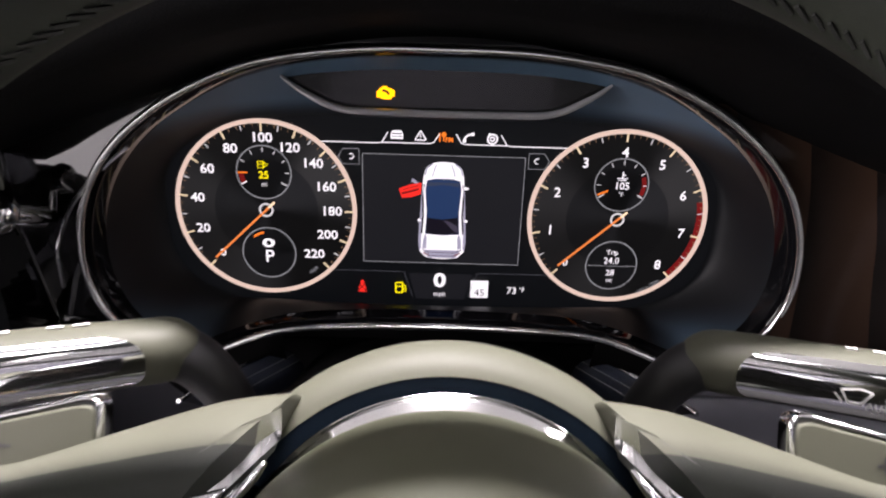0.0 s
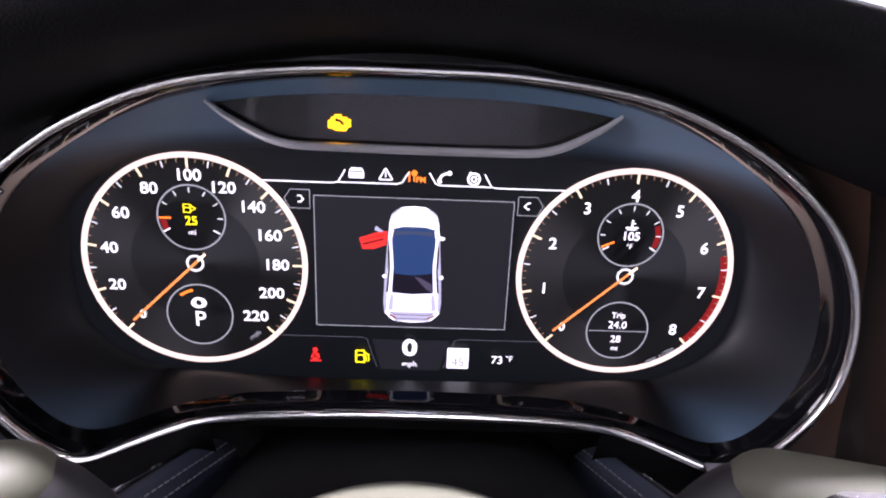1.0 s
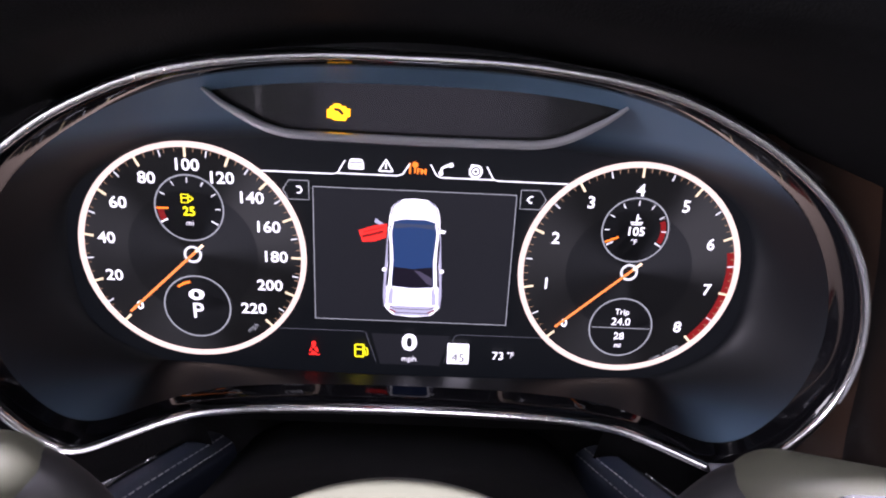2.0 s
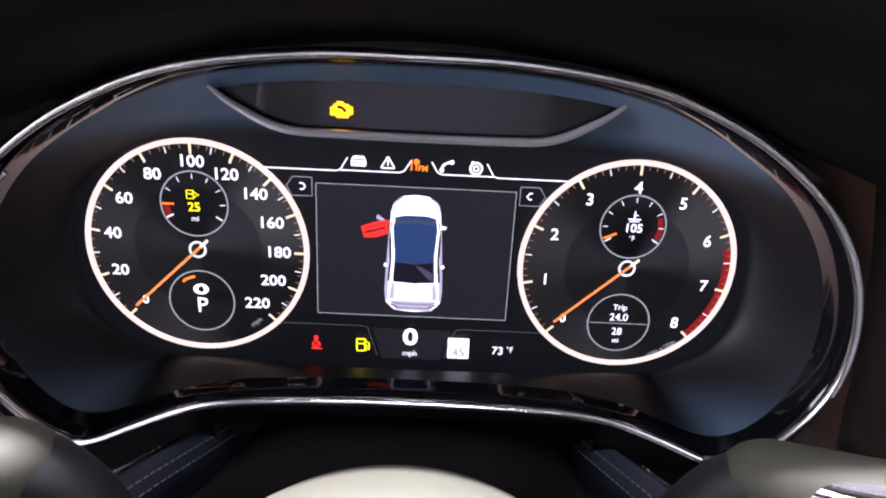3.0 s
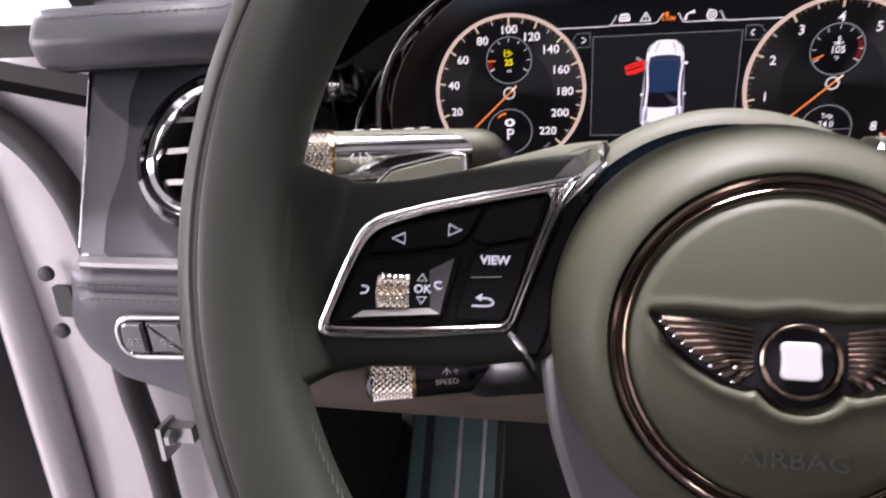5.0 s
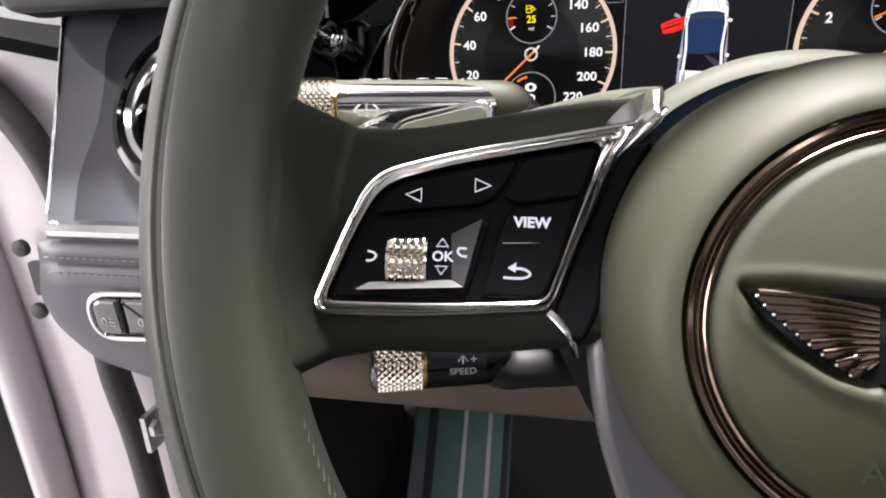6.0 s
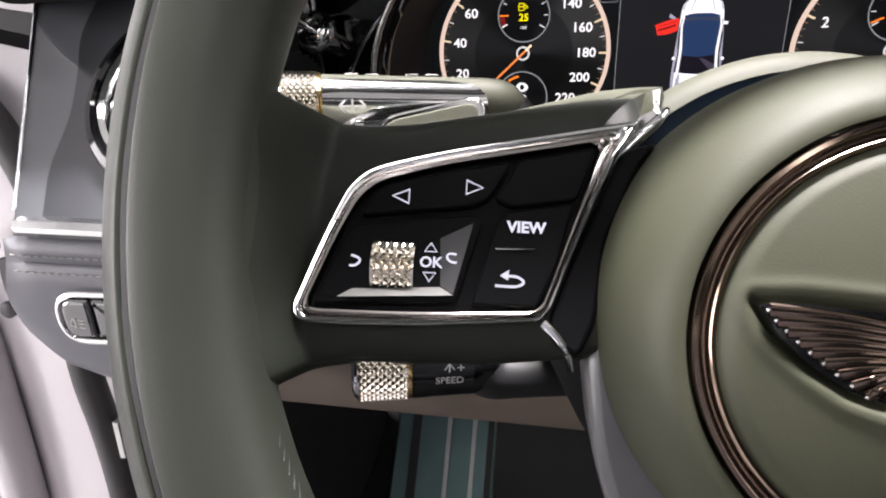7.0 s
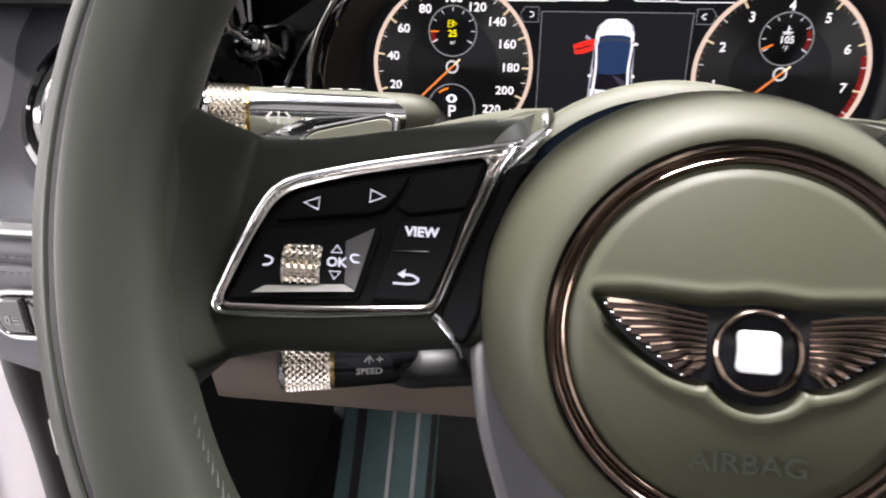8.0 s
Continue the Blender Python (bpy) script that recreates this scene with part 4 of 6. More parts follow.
part("pad_centre", pad_centre(), PAD_LEATHER, airbag, "domed olive leather centre", 60)
lettering("airbag_word", "AIRBAG", 0.0068, 0.0, -0.0555, 0.0040, RIM_LEATHER, airbag, wide=1.15)
badge = part("badge", slab(round_poly(wing_outline(0.0), 0.001, 3), 0.0, 0.0021), PIANO, airbag, "winged badge, dark with bronze feathers")
for sx in (1, -1):
    for k in range(9):
        q = k / 8
        x0, y0 = 0.0118, -0.0212 - 0.0110 * q
        x1, y1 = 0.0352 - 0.0185 * q ** 1.2, -0.0194 - 0.0158 * q
        mid = ((x0 + x1) / 2, (y0 + y1) / 2 + 0.0005)
        path = smooth_path([(0.0010 + sx * x, y, z) for x, y, z in ((x0, y0, 0.0019), (*mid, 0.0026), (x1, y1, 0.0021))], 4)
        part("feather", tube(path, [0.00075 + 0.0008 * i / 8 for i in range(9)], 8, flat=0.55), DARK_CHROME, badge)
        part("feather_tip", revolve([(0.00055, 0.0019), (0.00045, 0.0027), (0.0, 0.0030)], 8, 0.0010 + sx * (x1 + 0.0003), y1), CHROME, badge)
part("badge_rim", revolve([(0.0104, 0.0018), (0.0102, 0.0034), (0.0097, 0.0038), (0.0091, 0.0034), (0.0089, 0.0018)], 48, 0.0010, -0.0288), DARK_CHROME, badge)
part("badge_disc", revolve([(0.0087, 0.0024), (0.0, 0.0026)], 48, 0.0010, -0.0288), PIANO, badge)
part("badge_mark", slab(round_poly([(x + 0.0018, y) for x, y in [(-0.0060, -0.0338), (0.0046, -0.0339), (0.0041, -0.0288), (0.0042, -0.0236), (-0.0060, -0.0237), (-0.0054, -0.0288)]], [0.002, 0.0042, 0.0015, 0.0042, 0.002, 0.003], 6), 0.0024, 0.0036, 0.0005), EMBLEM_WHITE, badge, "plain white enamel mark")
badge.matrix_basis = Matrix.Translation((0, 0, 0.0019))

# lower spoke with chrome edges
LOW = [(-0.070, -0.030), (-0.066, -0.060), (-0.052, -0.100), (-0.040, -0.150), (-0.040, -0.168), (0.040, -0.168), (0.040, -0.150), (0.052, -0.100), (0.066, -0.060), (0.070, -0.030)]
part("lower_spoke", slab(round_poly(LOW, 0.01), -0.052, -0.026, 0.004), textured("grey_satin", (0.10, 0.10, 0.105), 0.4, metal=0.3, grain=900, bump=0.05), wheel, "grey satin lower spoke")
for sx in (1, -1):
    part("spoke_edge", tube(smooth_path([(sx * 0.0692, -0.0352, -0.050), (sx * 0.0654, -0.0468, -0.050), (sx * 0.0625, -0.0535, -0.051), (sx * 0.0585, -0.0600, -0.053)], 6), 0.0011, 8), CHROME, wheel, "chrome edge strip")

# switch panels on the side spokes
OUTER = [(-0.1462, -0.0314), (-0.1385, -0.0060), (-0.1318, 0.0118), (-0.1100, 0.0180), (-0.0540, 0.0300), (-0.0604, 0.0200), (-0.0707, -0.0053), (-0.0792, -0.0277), (-0.1150, -0.0310)]
INNER = [(-0.1412, -0.0274), (-0.1338, -0.0060), (-0.1276, 0.0066), (-0.1090, 0.0128), (-0.0652, 0.0222), (-0.0688, 0.0110), (-0.0717, 0.0015), (-0.0810, -0.0252), (-0.1150, -0.0271)]
OUTER_R = [0.0062, 0.03, 0.013, 0.03, 0.0012, 0.004, 0.03, 0.004, 0.05]
INNER_R = [0.0038, 0.03, 0.009, 0.03, 0.0038, 0.02, 0.03, 0.004, 0.05]
PW = -0.0240


def flip(pts, sx):
    return [(sx * x, y) for x, y in pts] if sx > 0 else [(-x, y) for x, y in pts][::-1]


def frame_rows(rows):
    """Loops between the outer (0) and the inner (1) outline at given heights."""
    o, i = np.array(round_poly(OUTER, OUTER_R, 8)), np.array(round_poly(INNER, INNER_R, 8))
    return [[(x, y, PW + w) for x, y in o * (1 - q) + i * q] for q, w in rows]


def switch_panel(sx):
    outline = flip(round_poly(INNER, INNER_R, 8), sx)
    panel = part("switch_panel", slab(outline, PW - 0.006, PW - 0.0012), KEY_BLACK, wheel, "gloss black switch panel")
    panel.matrix_basis = Matrix.Translation((-0.103 * sx, -0.0076, -0.0232)) @ Matrix.Rotation(math.atan(0.13) * sx, 4, "Y") @ Matrix.Rotation(-math.atan(0.25), 4, "X") @ Matrix.Translation((0.103 * sx, 0.0076, -PW))
    b = Build().grid(frame_rows([(0.0, -0.005), (0.0, -0.0002), (0.05, 0.0006), (0.16, 0.0011), (0.34, 0.0010), (0.46, 0.0004), (0.52, -0.0005)]), close_v=True)
    part("chrome_frame", b if sx > 0 else mirrored(b), CHROME, panel, "polished chrome frame")
    b = Build().grid(frame_rows([(0.50, -0.0008), (0.58, -0.0002), (0.66, 0.0012), (0.76, 0.0018), (0.90, 0.0016), (0.98, 0.0008), (1.0, -0.0012)]), close_v=True)
    part("frame_step", b if sx > 0 else mirrored(b), SMOKED_CHROME, panel, "dark chrome inner bead")
    keys = {
        "arrow_key": ([(-0.1292, -0.0020), (-0.1262, 0.0052), (-0.1222, 0.0080), (-0.1085, 0.0114), (-0.0893, 0.0158), (-0.0917, 0.0103), (-0.0950, 0.0046), (-0.0985, 0.0022)], 0.0015),
        "blank_key": ([(-0.0877, 0.0161), (-0.0668, 0.0207), (-0.0672, 0.0180), (-0.0714, 0.0056), (-0.0885, 0.0024), (-0.0915, 0.0035), (-0.0935, 0.0050), (-0.0900, 0.0108)], 0.0012),
        "menu_key": ([(-0.1330, -0.0062), (-0.1305, -0.0040), (-0.0985, 0.0002), (-0.0962, -0.0018), (-0.1024, -0.0246), (-0.1398, -0.0263)], 0.0013),
        "view_key": ([(-0.0924, -0.0008), (-0.0895, 0.0013), (-0.0724, 0.0044), (-0.0765, -0.0122), (-0.0818, -0.0244), (-0.0985, -0.0244)], 0.0013),
    }
    out = {}
    for name, (pts, r) in keys.items():
        out[name] = part(name, slab(resample(round_poly(flip(pts, sx), r, 4), 90), PW - 0.002, PW + (0.0004 if name == "menu_key" else 0.0010), 0.0007), KEY_BLACK, panel)
    return panel, out


panel, key = switch_panel(1)
KD = PW + 0.0013
for x, y, s in ((-0.1186, 0.0040, -1), (-0.0991, 0.0074, 1)):
    part("arrow_sign", stroke([(x + s * 0.0023, y), (x - s * 0.0021, y + 0.0020), (x - s * 0.0021, y - 0.0020)], 0.0006, KD, True), G_BUTTON, key["arrow_key"])
lettering("view_word", "VIEW", 0.0042, -0.0849, -0.0033, KD, G_BUTTON, key["view_key"], bold=0.00016, wide=1.0)
part("key_ridge", tube([(-0.0929, -0.0095, KD), (-0.0826, -0.0091, KD)], 0.0003, 6), PIANO, key["view_key"])
part("back_sign", join([stroke([p[:2] for p in smooth_path([(-0.0925, -0.0192, 0), (-0.0872, -0.0192, 0), (-0.0852, -0.0180, 0), (-0.0868, -0.0167, 0), (-0.0895, -0.0165, 0)], 5)], 0.0007, KD), flat([(-0.0914, -0.0165), (-0.0890, -0.0148), (-0.0892, -0.0177)], KD)]), G_BUTTON, key["view_key"])
roller = part("scroll_roller", moved(knurled(0.0066, 0.0106, 21, 5, 0.0008), Matrix.Translation((-0.1246, -0.0149, PW - 0.0030)) @ Matrix.Rotation(math.pi / 2, 4, "Y")), KNURL, panel, "knurled chrome scroll roller", 10)
part("roller_floor", slab(round_poly([(-0.1365, -0.0240), (-0.1318, -0.0066), (-0.1000, -0.0026), (-0.1050, -0.0226)], 0.001), PW - 0.001, PW + 0.0007), KEY_BLACK, panel)
part("roller_slot", stroke([(-0.1126, -0.0078), (-0.1124, -0.0206)], 0.0005, KD), MATTE_BLACK, panel)
# Bevels of the black key: the sheen on each is painted as grey.
part("side_bevel", Build().face([(-0.1074, -0.0072, KD - 0.0004), (-0.0988, -0.0030, KD + 0.0012), (-0.1031, -0.0222, KD + 0.0012), (-0.1066, -0.0201, KD - 0.0004)]), textured("bevel_sheen_dark", (0.05, 0.05, 0.052), 0.22, spec=0.5, coat=0.4, bump=0.0), panel)
part("lower_bevel", Build().face([(-0.1330, -0.0245, KD + 0.0010), (-0.1296, -0.0219, KD - 0.0004), (-0.1066, -0.0203, KD - 0.0004), (-0.1031, -0.0226, KD + 0.0012)]), textured("bevel_sheen_pale", (0.12, 0.12, 0.115), 0.22, coat=0.5, bump=0.0), panel)
lettering("ok_word", "OK", 0.0040, -0.1094, -0.0141, KD + 0.0003, G_BUTTON, panel, bold=0.0001)
for y, s in ((-0.0101, 1), (-0.0178, -1)):
    part("up_down_sign", stroke([(-0.1096, y + s * 0.0013), (-0.1112, y - s * 0.0010), (-0.1080, y - s * 0.0010)], 0.0005, KD + 0.0003, True), G_BUTTON, panel)
for x, y, s in ((-0.1290, -0.0150, 1), (-0.1040, -0.0128, -1)):
    part("hook_sign", stroke([p[:2] for p in smooth_path([(x - s * 0.0012, y + 0.0012 + 0.0003 * s, 0), (x + s * 0.0006, y + 0.0010, 0), (x + s * 0.0012, y, 0), (x + s * 0.0002, y - 0.0011, 0), (x - s * 0.0014, y - 0.0013, 0)], 4)], 0.0006, KD + 0.0016), G_BUTTON, panel)
panel_r, key_r = switch_panel(-1)
part("phone_sign", join([stroke([p[:2] for p in smooth_path([(0.0918, 0.0068, 0), (0.0930, 0.0096, 0), (0.0968, 0.0118, 0)], 5)], 0.0010, KD), flat(circle(0.0921, 0.0072, 0.0009, 10), KD + 0.0001), flat(circle(0.0964, 0.0115, 0.0009, 10), KD + 0.0001)]), G_BUTTON, key_r["arrow_key"])
lettering("nav_word", "NAV", 0.0040, 0.0862, -0.0010, KD, G_BUTTON, key_r["view_key"], bold=0.0001)
part("nav_hook", stroke([(0.0803, 0.0002), (0.0786, -0.0006), (0.0792, -0.0020), (0.0808, -0.0022)], 0.0006, KD), G_BUTTON, key_r["view_key"])
part("voice_sign", join([stroke([(0.1128, 0.0030), (0.1128, 0.0078)], 0.0010, KD), stroke([(0.1105, 0.0060), (0.1120, 0.0080)], 0.0007, KD), stroke([(0.1140, 0.0040), (0.1150, 0.0060)], 0.0007, KD)]), G_BUTTON, key_r["arrow_key"])
part("star_sign", join([stroke([(0.0912 + 0.0016 * math.cos(a), -0.0133 + 0.0016 * math.sin(a)), (0.0912 - 0.0016 * math.cos(a), -0.0133 - 0.0016 * math.sin(a))], 0.0006, KD) for a in (0, 1.05, 2.1)]), G_BUTTON, key_r["view_key"])
part("scroll_roller", moved(knurled(0.0066, 0.0106, 21, 5, 0.0008), Matrix.Translation((0.1140, -0.0149, PW - 0.0030)) @ Matrix.Rotation(math.pi / 2, 4, "Y")), KNURL, panel_r, "knurled chrome scroll roller", 10)

# chrome prongs that tie each panel to the hub, and gloss cheeks
for sx in (1, -1):
    b = Build()
    edge = [(-0.0700, 0.0322, -0.0405), (-0.0628, 0.0370, -0.0462), (-0.0560, 0.0412, -0.0525), (-0.0478, 0.0440, -0.0600)]
    groove = [(-0.0640, 0.0268, -0.0445), (-0.0588, 0.0305, -0.0520), (-0.0540, 0.0342, -0.0570), (-0.0478, 0.0385, -0.0612)]
    foot = [(-0.0618, 0.0215, -0.0425), (-0.0575, 0.0262, -0.0490), (-0.0530, 0.0305, -0.0540), (-0.0475, 0.0355, -0.0600)]
    back = [(x, y - 0.001, w - 0.010) for x, y, w in edge]
    b.grid([smooth_path(r, 5) for r in (back, edge, groove, foot)])
    part("chrome_prong", b if sx > 0 else mirrored(b), CHROME, wheel, "polished chrome bracket between panel and hub")
    b = tube(smooth_path([(-0.0618, 0.0180, -0.0400), (-0.0562, 0.0240, -0.0405), (-0.0512, 0.0292, -0.0420), (-0.0478, 0.0335, -0.0450)], 6), [0.0008 + 0.0008 * math.sin(math.pi * i / 18) for i in range(19)], 10)
    part("chrome_prong", b if sx > 0 else mirrored(b), CHROME, wheel, "polished chrome prong")
    on_panel = panel.matrix_basis if sx > 0 else panel_r.matrix_basis
    pts = [(-0.0590, 0.0215), (-0.0700, -0.0040), (-0.0785, -0.0272), (-0.0770, -0.0330), (-0.0705, -0.0365), (-0.0660, -0.0260), (-0.0635, -0.0060), (-0.0550, 0.0150), (-0.0490, 0.0245)]
    cheek_piece = part("gloss_cheek", slab(round_poly(flip(pts, sx), 0.003, 4), PW - 0.016, PW - 0.0012, 0.0015), KEY_BLACK, wheel, "black cheek beside the hub")
    cheek_piece.matrix_basis = on_panel
    tail = tube(smooth_path([(-sx * x, y, w) for x, y, w in ((0.0800, -0.0280, PW), (0.0770, -0.0305, PW - 0.0004), (0.0735, -0.0345, PW - 0.0030), (0.0712, -0.0385, PW - 0.0100))], 5), [0.0012 - 0.0004 * i / 15 for i in range(16)], 8)
    part("frame_tail", tail, CHROME, wheel, "chrome tail of the frame").matrix_basis = on_panel
    pts = [(-0.1030, 0.016), (-0.1030, 0.0350), (-0.1035, 0.0430), (-0.1090, 0.0440), (-0.1370, 0.0375), (-0.1450, 0.0290), (-0.1490, 0.016)]
    paddle = part("shift_paddle", slab(resample(round_poly(flip(pts, sx), 0.004, 5), 80), -0.0760, -0.0700, 0.0012), CHROME, wheel, "chrome-backed shift paddle")
    inner = [(-0.1052, 0.016), (-0.1052, 0.0345), (-0.1056, 0.0408), (-0.1092, 0.0415), (-0.1360, 0.0353), (-0.1432, 0.0278), (-0.1468, 0.016)]
    part("paddle_face", slab(resample(round_poly(flip(inner, sx), 0.0035, 5), 80), -0.0715, -0.0690, 0.0008), HUB_LEATHER, paddle, "olive paddle face")
    if sx > 0:
        part("minus_sign", flat([(-0.1335, 0.0285), (-0.1295, 0.0285), (-0.1295, 0.0295), (-0.1335, 0.0295)], -0.06885), DARK_MARK, paddle)
    else:
        part("plus_sign", join([flat([(0.1295, 0.0285), (0.1345, 0.0285), (0.1345, 0.0295), (0.1295, 0.0295)], -0.06885), flat([(0.1315, 0.0265), (0.1325, 0.0265), (0.1325, 0.0315), (0.1315, 0.0315)], -0.0688)]), DARK_MARK, paddle)


# ---- stalks behind the wheel ----
def along(a, b, roll=(0, 0, 1)):
    """A frame at a whose z runs to b and whose y points as near to roll as it can."""
    z = (Vector(b) - Vector(a)).normalized()
    x = Vector(roll).cross(z).normalized()
    y = z.cross(x)
    m = Matrix((x, y, z)).transposed().to_4x4()
    return Matrix.Translation(a) @ m


def stalk(name, a, b, label, big=1.0, drop=1.0, skin=None, tip=0.0175):
    """A lever from its root a to its tip b: soft root, olive top, chrome face, brass ring, knurled end."""
    length = (Vector(b) - Vector(a)).length
    st = thing(name, along(a, b), label, "stalk")
    end = tip * big
    body_end = length - end

    def rows(z0, z1, n, grow):
        out = []
        for i in range(n + 1):
            q = i / n
            z = z0 + (z1 - z0) * q
            hx, hy = grow(q)
            out.append([(hx * math.copysign(abs(math.cos(t)) ** 0.8, math.cos(t)), hy * math.copysign(abs(math.sin(t)) ** 0.8, math.sin(t)), z) for t in [2 * math.pi * j / 28 for j in range(28)]])
        return out

    r = 0.0120 * big
    part("root", tube(smooth_path([(0, 0, 0.014), (0, -0.001, 0.004), (0, -0.006, -0.006), (0, -0.006 - 0.014 * drop, -0.016), (0, -0.006 - 0.034 * drop, -0.024 - 0.02 * (1 - drop))], 5), [r * (0.97 - 0.012 * k) for k in range(21)], 20), BLACK_PLASTIC, st, "black soft root")
    g = rows(-0.010, 0.006, 6, lambda q: (r * math.sqrt(max(0.02, 1 - (1 - q) ** 2)), 0.97 * r * math.sqrt(max(0.02, 1 - (1 - q) ** 2))))[:-1] + rows(0.006, body_end, 12, lambda q: (r * (1.0 + 0.02 * q), r * (0.97 + 0.06 * q)))
    lever = Build().grid(g, close_v=True)
    lever.face(g[0][::-1])
    lever.face(g[-1])
    part("lever", lever, skin or HUB_LEATHER, st, "" if skin else "olive lever")
    return st, length, body_end, r


def stalk_end(st, length, body_end, r):
    part("brass_ring", moved(revolve([(r * 0.9, 0), (r * 1.09, 0.0002), (r * 1.10, 0.0010), (r * 1.08, 0.0018), (r * 0.9, 0.002)], 40), Matrix.Translation((0, 0, body_end))), BRASS, st, "brass ring")
    part("knurled_end", moved(knurled(r * 1.07, length - body_end - 0.004, 26, 6, 0.0009), Matrix.Translation((0, 0, body_end + 0.002))), KNURL, st, "knurled chrome end", 10)
    part("end_cap", moved(revolve([(r * 1.02, 0), (r * 1.0, 0.0015), (r * 0.8, 0.0026), (0.0, 0.003)], 40), Matrix.Translation((0, 0, length - 0.002))), CHROME, st, "chrome end cap")


def chrome_face(st, body_end, r, a0, a1, z0=0.010):
    """A polished sleeve over part of the lever's girth, rounded at its root end."""
    rows = []
    for i in range(15):
        q = i / 14
        row = []
        for j in range(17):
            f = j / 16 * 2 - 1
            z = z0 + 0.016 * (1 - math.sqrt(max(0, 1 - f * f))) 
            z = z + (body_end - z) * q
            t = radians((a0 + a1) / 2 + f * (a1 - a0) / 2)
            k = 1.035 + 0.012 * math.cos(f * math.pi / 2)
            hx, hy = r * (1.0 + 0.02 * q) * k, r * (0.97 + 0.06 * q) * k
            row.append((hx * math.copysign(abs(math.cos(t)) ** 0.8, math.cos(t)), hy * math.copysign(abs(math.sin(t)) ** 0.8, math.sin(t)), z))
        rows.append(row)
    part("chrome_face", Build().grid(rows), CHROME, st, "polished chrome face")


def bar_marks(st, spots, material=PAINT_MARK):
    """Small unreadable printed marks: bars lying on the lever."""
    b = Build()
    for x, y, z, sx, sz in spots:
        b.box(x, y, z, sx, 0.0004, sz)
    part("printed_marks", b, material, st)


# indicator stalk
ind, n_, be, rr = stalk("indicator_stalk", (-0.100, -0.136, 1.0005), (-0.184, -0.172, 1.0048), "chrome and olive indicator stalk with knurled end")
stalk_end(ind, n_, be, rr)
chrome_face(ind, be, rr, -50, 62)
bar_marks(ind, [(-0.002, rr * 1.035, 0.030 + 0.008 * k, 0.0014, 0.0050) for k in (0, 1, 3, 4)])


def on_face(st, strips, side):
    """Thin printed strokes on the driver's side of a lever: (y0, z0, y1, z1)."""
    b = Build()
    for y0, z0, y1, z1 in strips:
        dy, dz = y1 - y0, z1 - z0
        n = math.hypot(dy, dz)
        oy, oz = -dz / n * 0.00035, dy / n * 0.00035
        x = lambda y: side * (rr * 1.05 * math.sqrt(max(0.0, 1 - (y / (rr * 1.05)) ** 2)) + 0.0008)
        b.face([(x(y0 + oy), y0 + oy, z0 + oz), (x(y1 + oy), y1 + oy, z1 + oz), (x(y1 - oy), y1 - oy, z1 - oz), (x(y0 - oy), y0 - oy, z0 - oz)])
    part("printed_sign", b, PAINT_MARK, st)


zc = be - 0.011
on_face(ind, [(0.002, zc - 0.005, 0.002, zc + 0.005), (0.002, zc - 0.005, 0.0042, zc - 0.0026), (0.002, zc - 0.005, -0.0002, zc - 0.0026), (0.002, zc + 0.005, 0.0042, zc + 0.0026), (0.002, zc + 0.005, -0.0002, zc + 0.0026), (0.0045, zc, -0.0005, zc),
              (-0.003, zc - 0.001, -0.0068, zc - 0.001), (-0.003, zc - 0.001, -0.003, zc - 0.004), (-0.005, zc - 0.001, -0.005, zc - 0.004), (-0.004, zc + 0.001, -0.0055, zc + 0.005), (-0.0045, zc + 0.001, -0.007, zc + 0.004)], 1)

# wiper stalk
wip, n_, be, rr = stalk("wiper_stalk", (0.104, -0.128, 0.9970), (0.192, -0.156, 0.9985), "chrome and olive wiper stalk with knurled end")
stalk_end(wip, n_, be, rr)
chrome_face(wip, be, rr, 118, 230)
bar_marks(wip, [(0.002, rr * 1.035, 0.040 + 0.009 * k, 0.0015, 0.0040) for k in (1, 2)])
zc = 0.050
on_face(wip, [(0.003, zc - 0.006, 0.004, zc + 0.000), (0.004, zc, 0.003, zc + 0.004), (0.003, zc - 0.006, -0.002, zc - 0.003), (0.003, zc + 0.004, -0.002, zc + 0.001), (-0.002, zc - 0.003, -0.002, zc + 0.001), (0.001, zc - 0.0075, -0.002, zc - 0.005)] + [(0.0005 - 0.0035 * k, zc + 0.008 + 0.004 * j, 0.0005 - 0.0035 * k, zc + 0.0105 + 0.004 * j) for k in (0, 1, -1) for j in (0, 1, 2)] + [(-0.0045, zc + 0.0052, -0.0045, zc + 0.0072)], -1)
lettering("auto_word", "AUTO", 0.0038, 0, 0, 0, PAINT_MARK, None).parent = wip
auto = [c for c in wip.children if c.name.startswith("auto_word")][0]
auto.matrix_basis = Matrix.Translation((-rr * 1.085, -0.0025, zc + 0.008)) @ Matrix(((0, 0, -1, 0), (0, 1, 0, 0), (1, 0, 0, 0), (0, 0, 0, 1)))

# cruise stalk under the left spoke
cru, n_, be, rr = stalk("cruise_stalk", (-0.1045, -0.1730, 0.8995), (-0.1545, -0.188, 0.9012), "black and chrome cruise stalk with knurled end", 0.98, 0.05, PIANO, 0.0240)
stalk_end(cru, n_, be, rr)
part("black_face", Build().grid([[(rr * 1.05 * math.cos(t), rr * 1.02 * math.sin(t), z) for t in np.linspace(radians(-60), radians(120), 14)] for z in (0.004, 0.015, be)]), PIANO, cru, "gloss black face")
part("chrome_underside", Build().grid([[(rr * 1.055 * math.cos(t), rr * 1.03 * math.sin(t), z) for t in np.linspace(radians(-125), radians(-48), 10)] for z in (0.008, 0.018, be)]), CHROME, cru, "chrome underside")
lettering("speed_word", "SPEED", 0.0042, 0, 0, 0, PAINT_MARK, None).parent = cru
word = [c for c in cru.children if c.name.startswith("speed_word")][0]
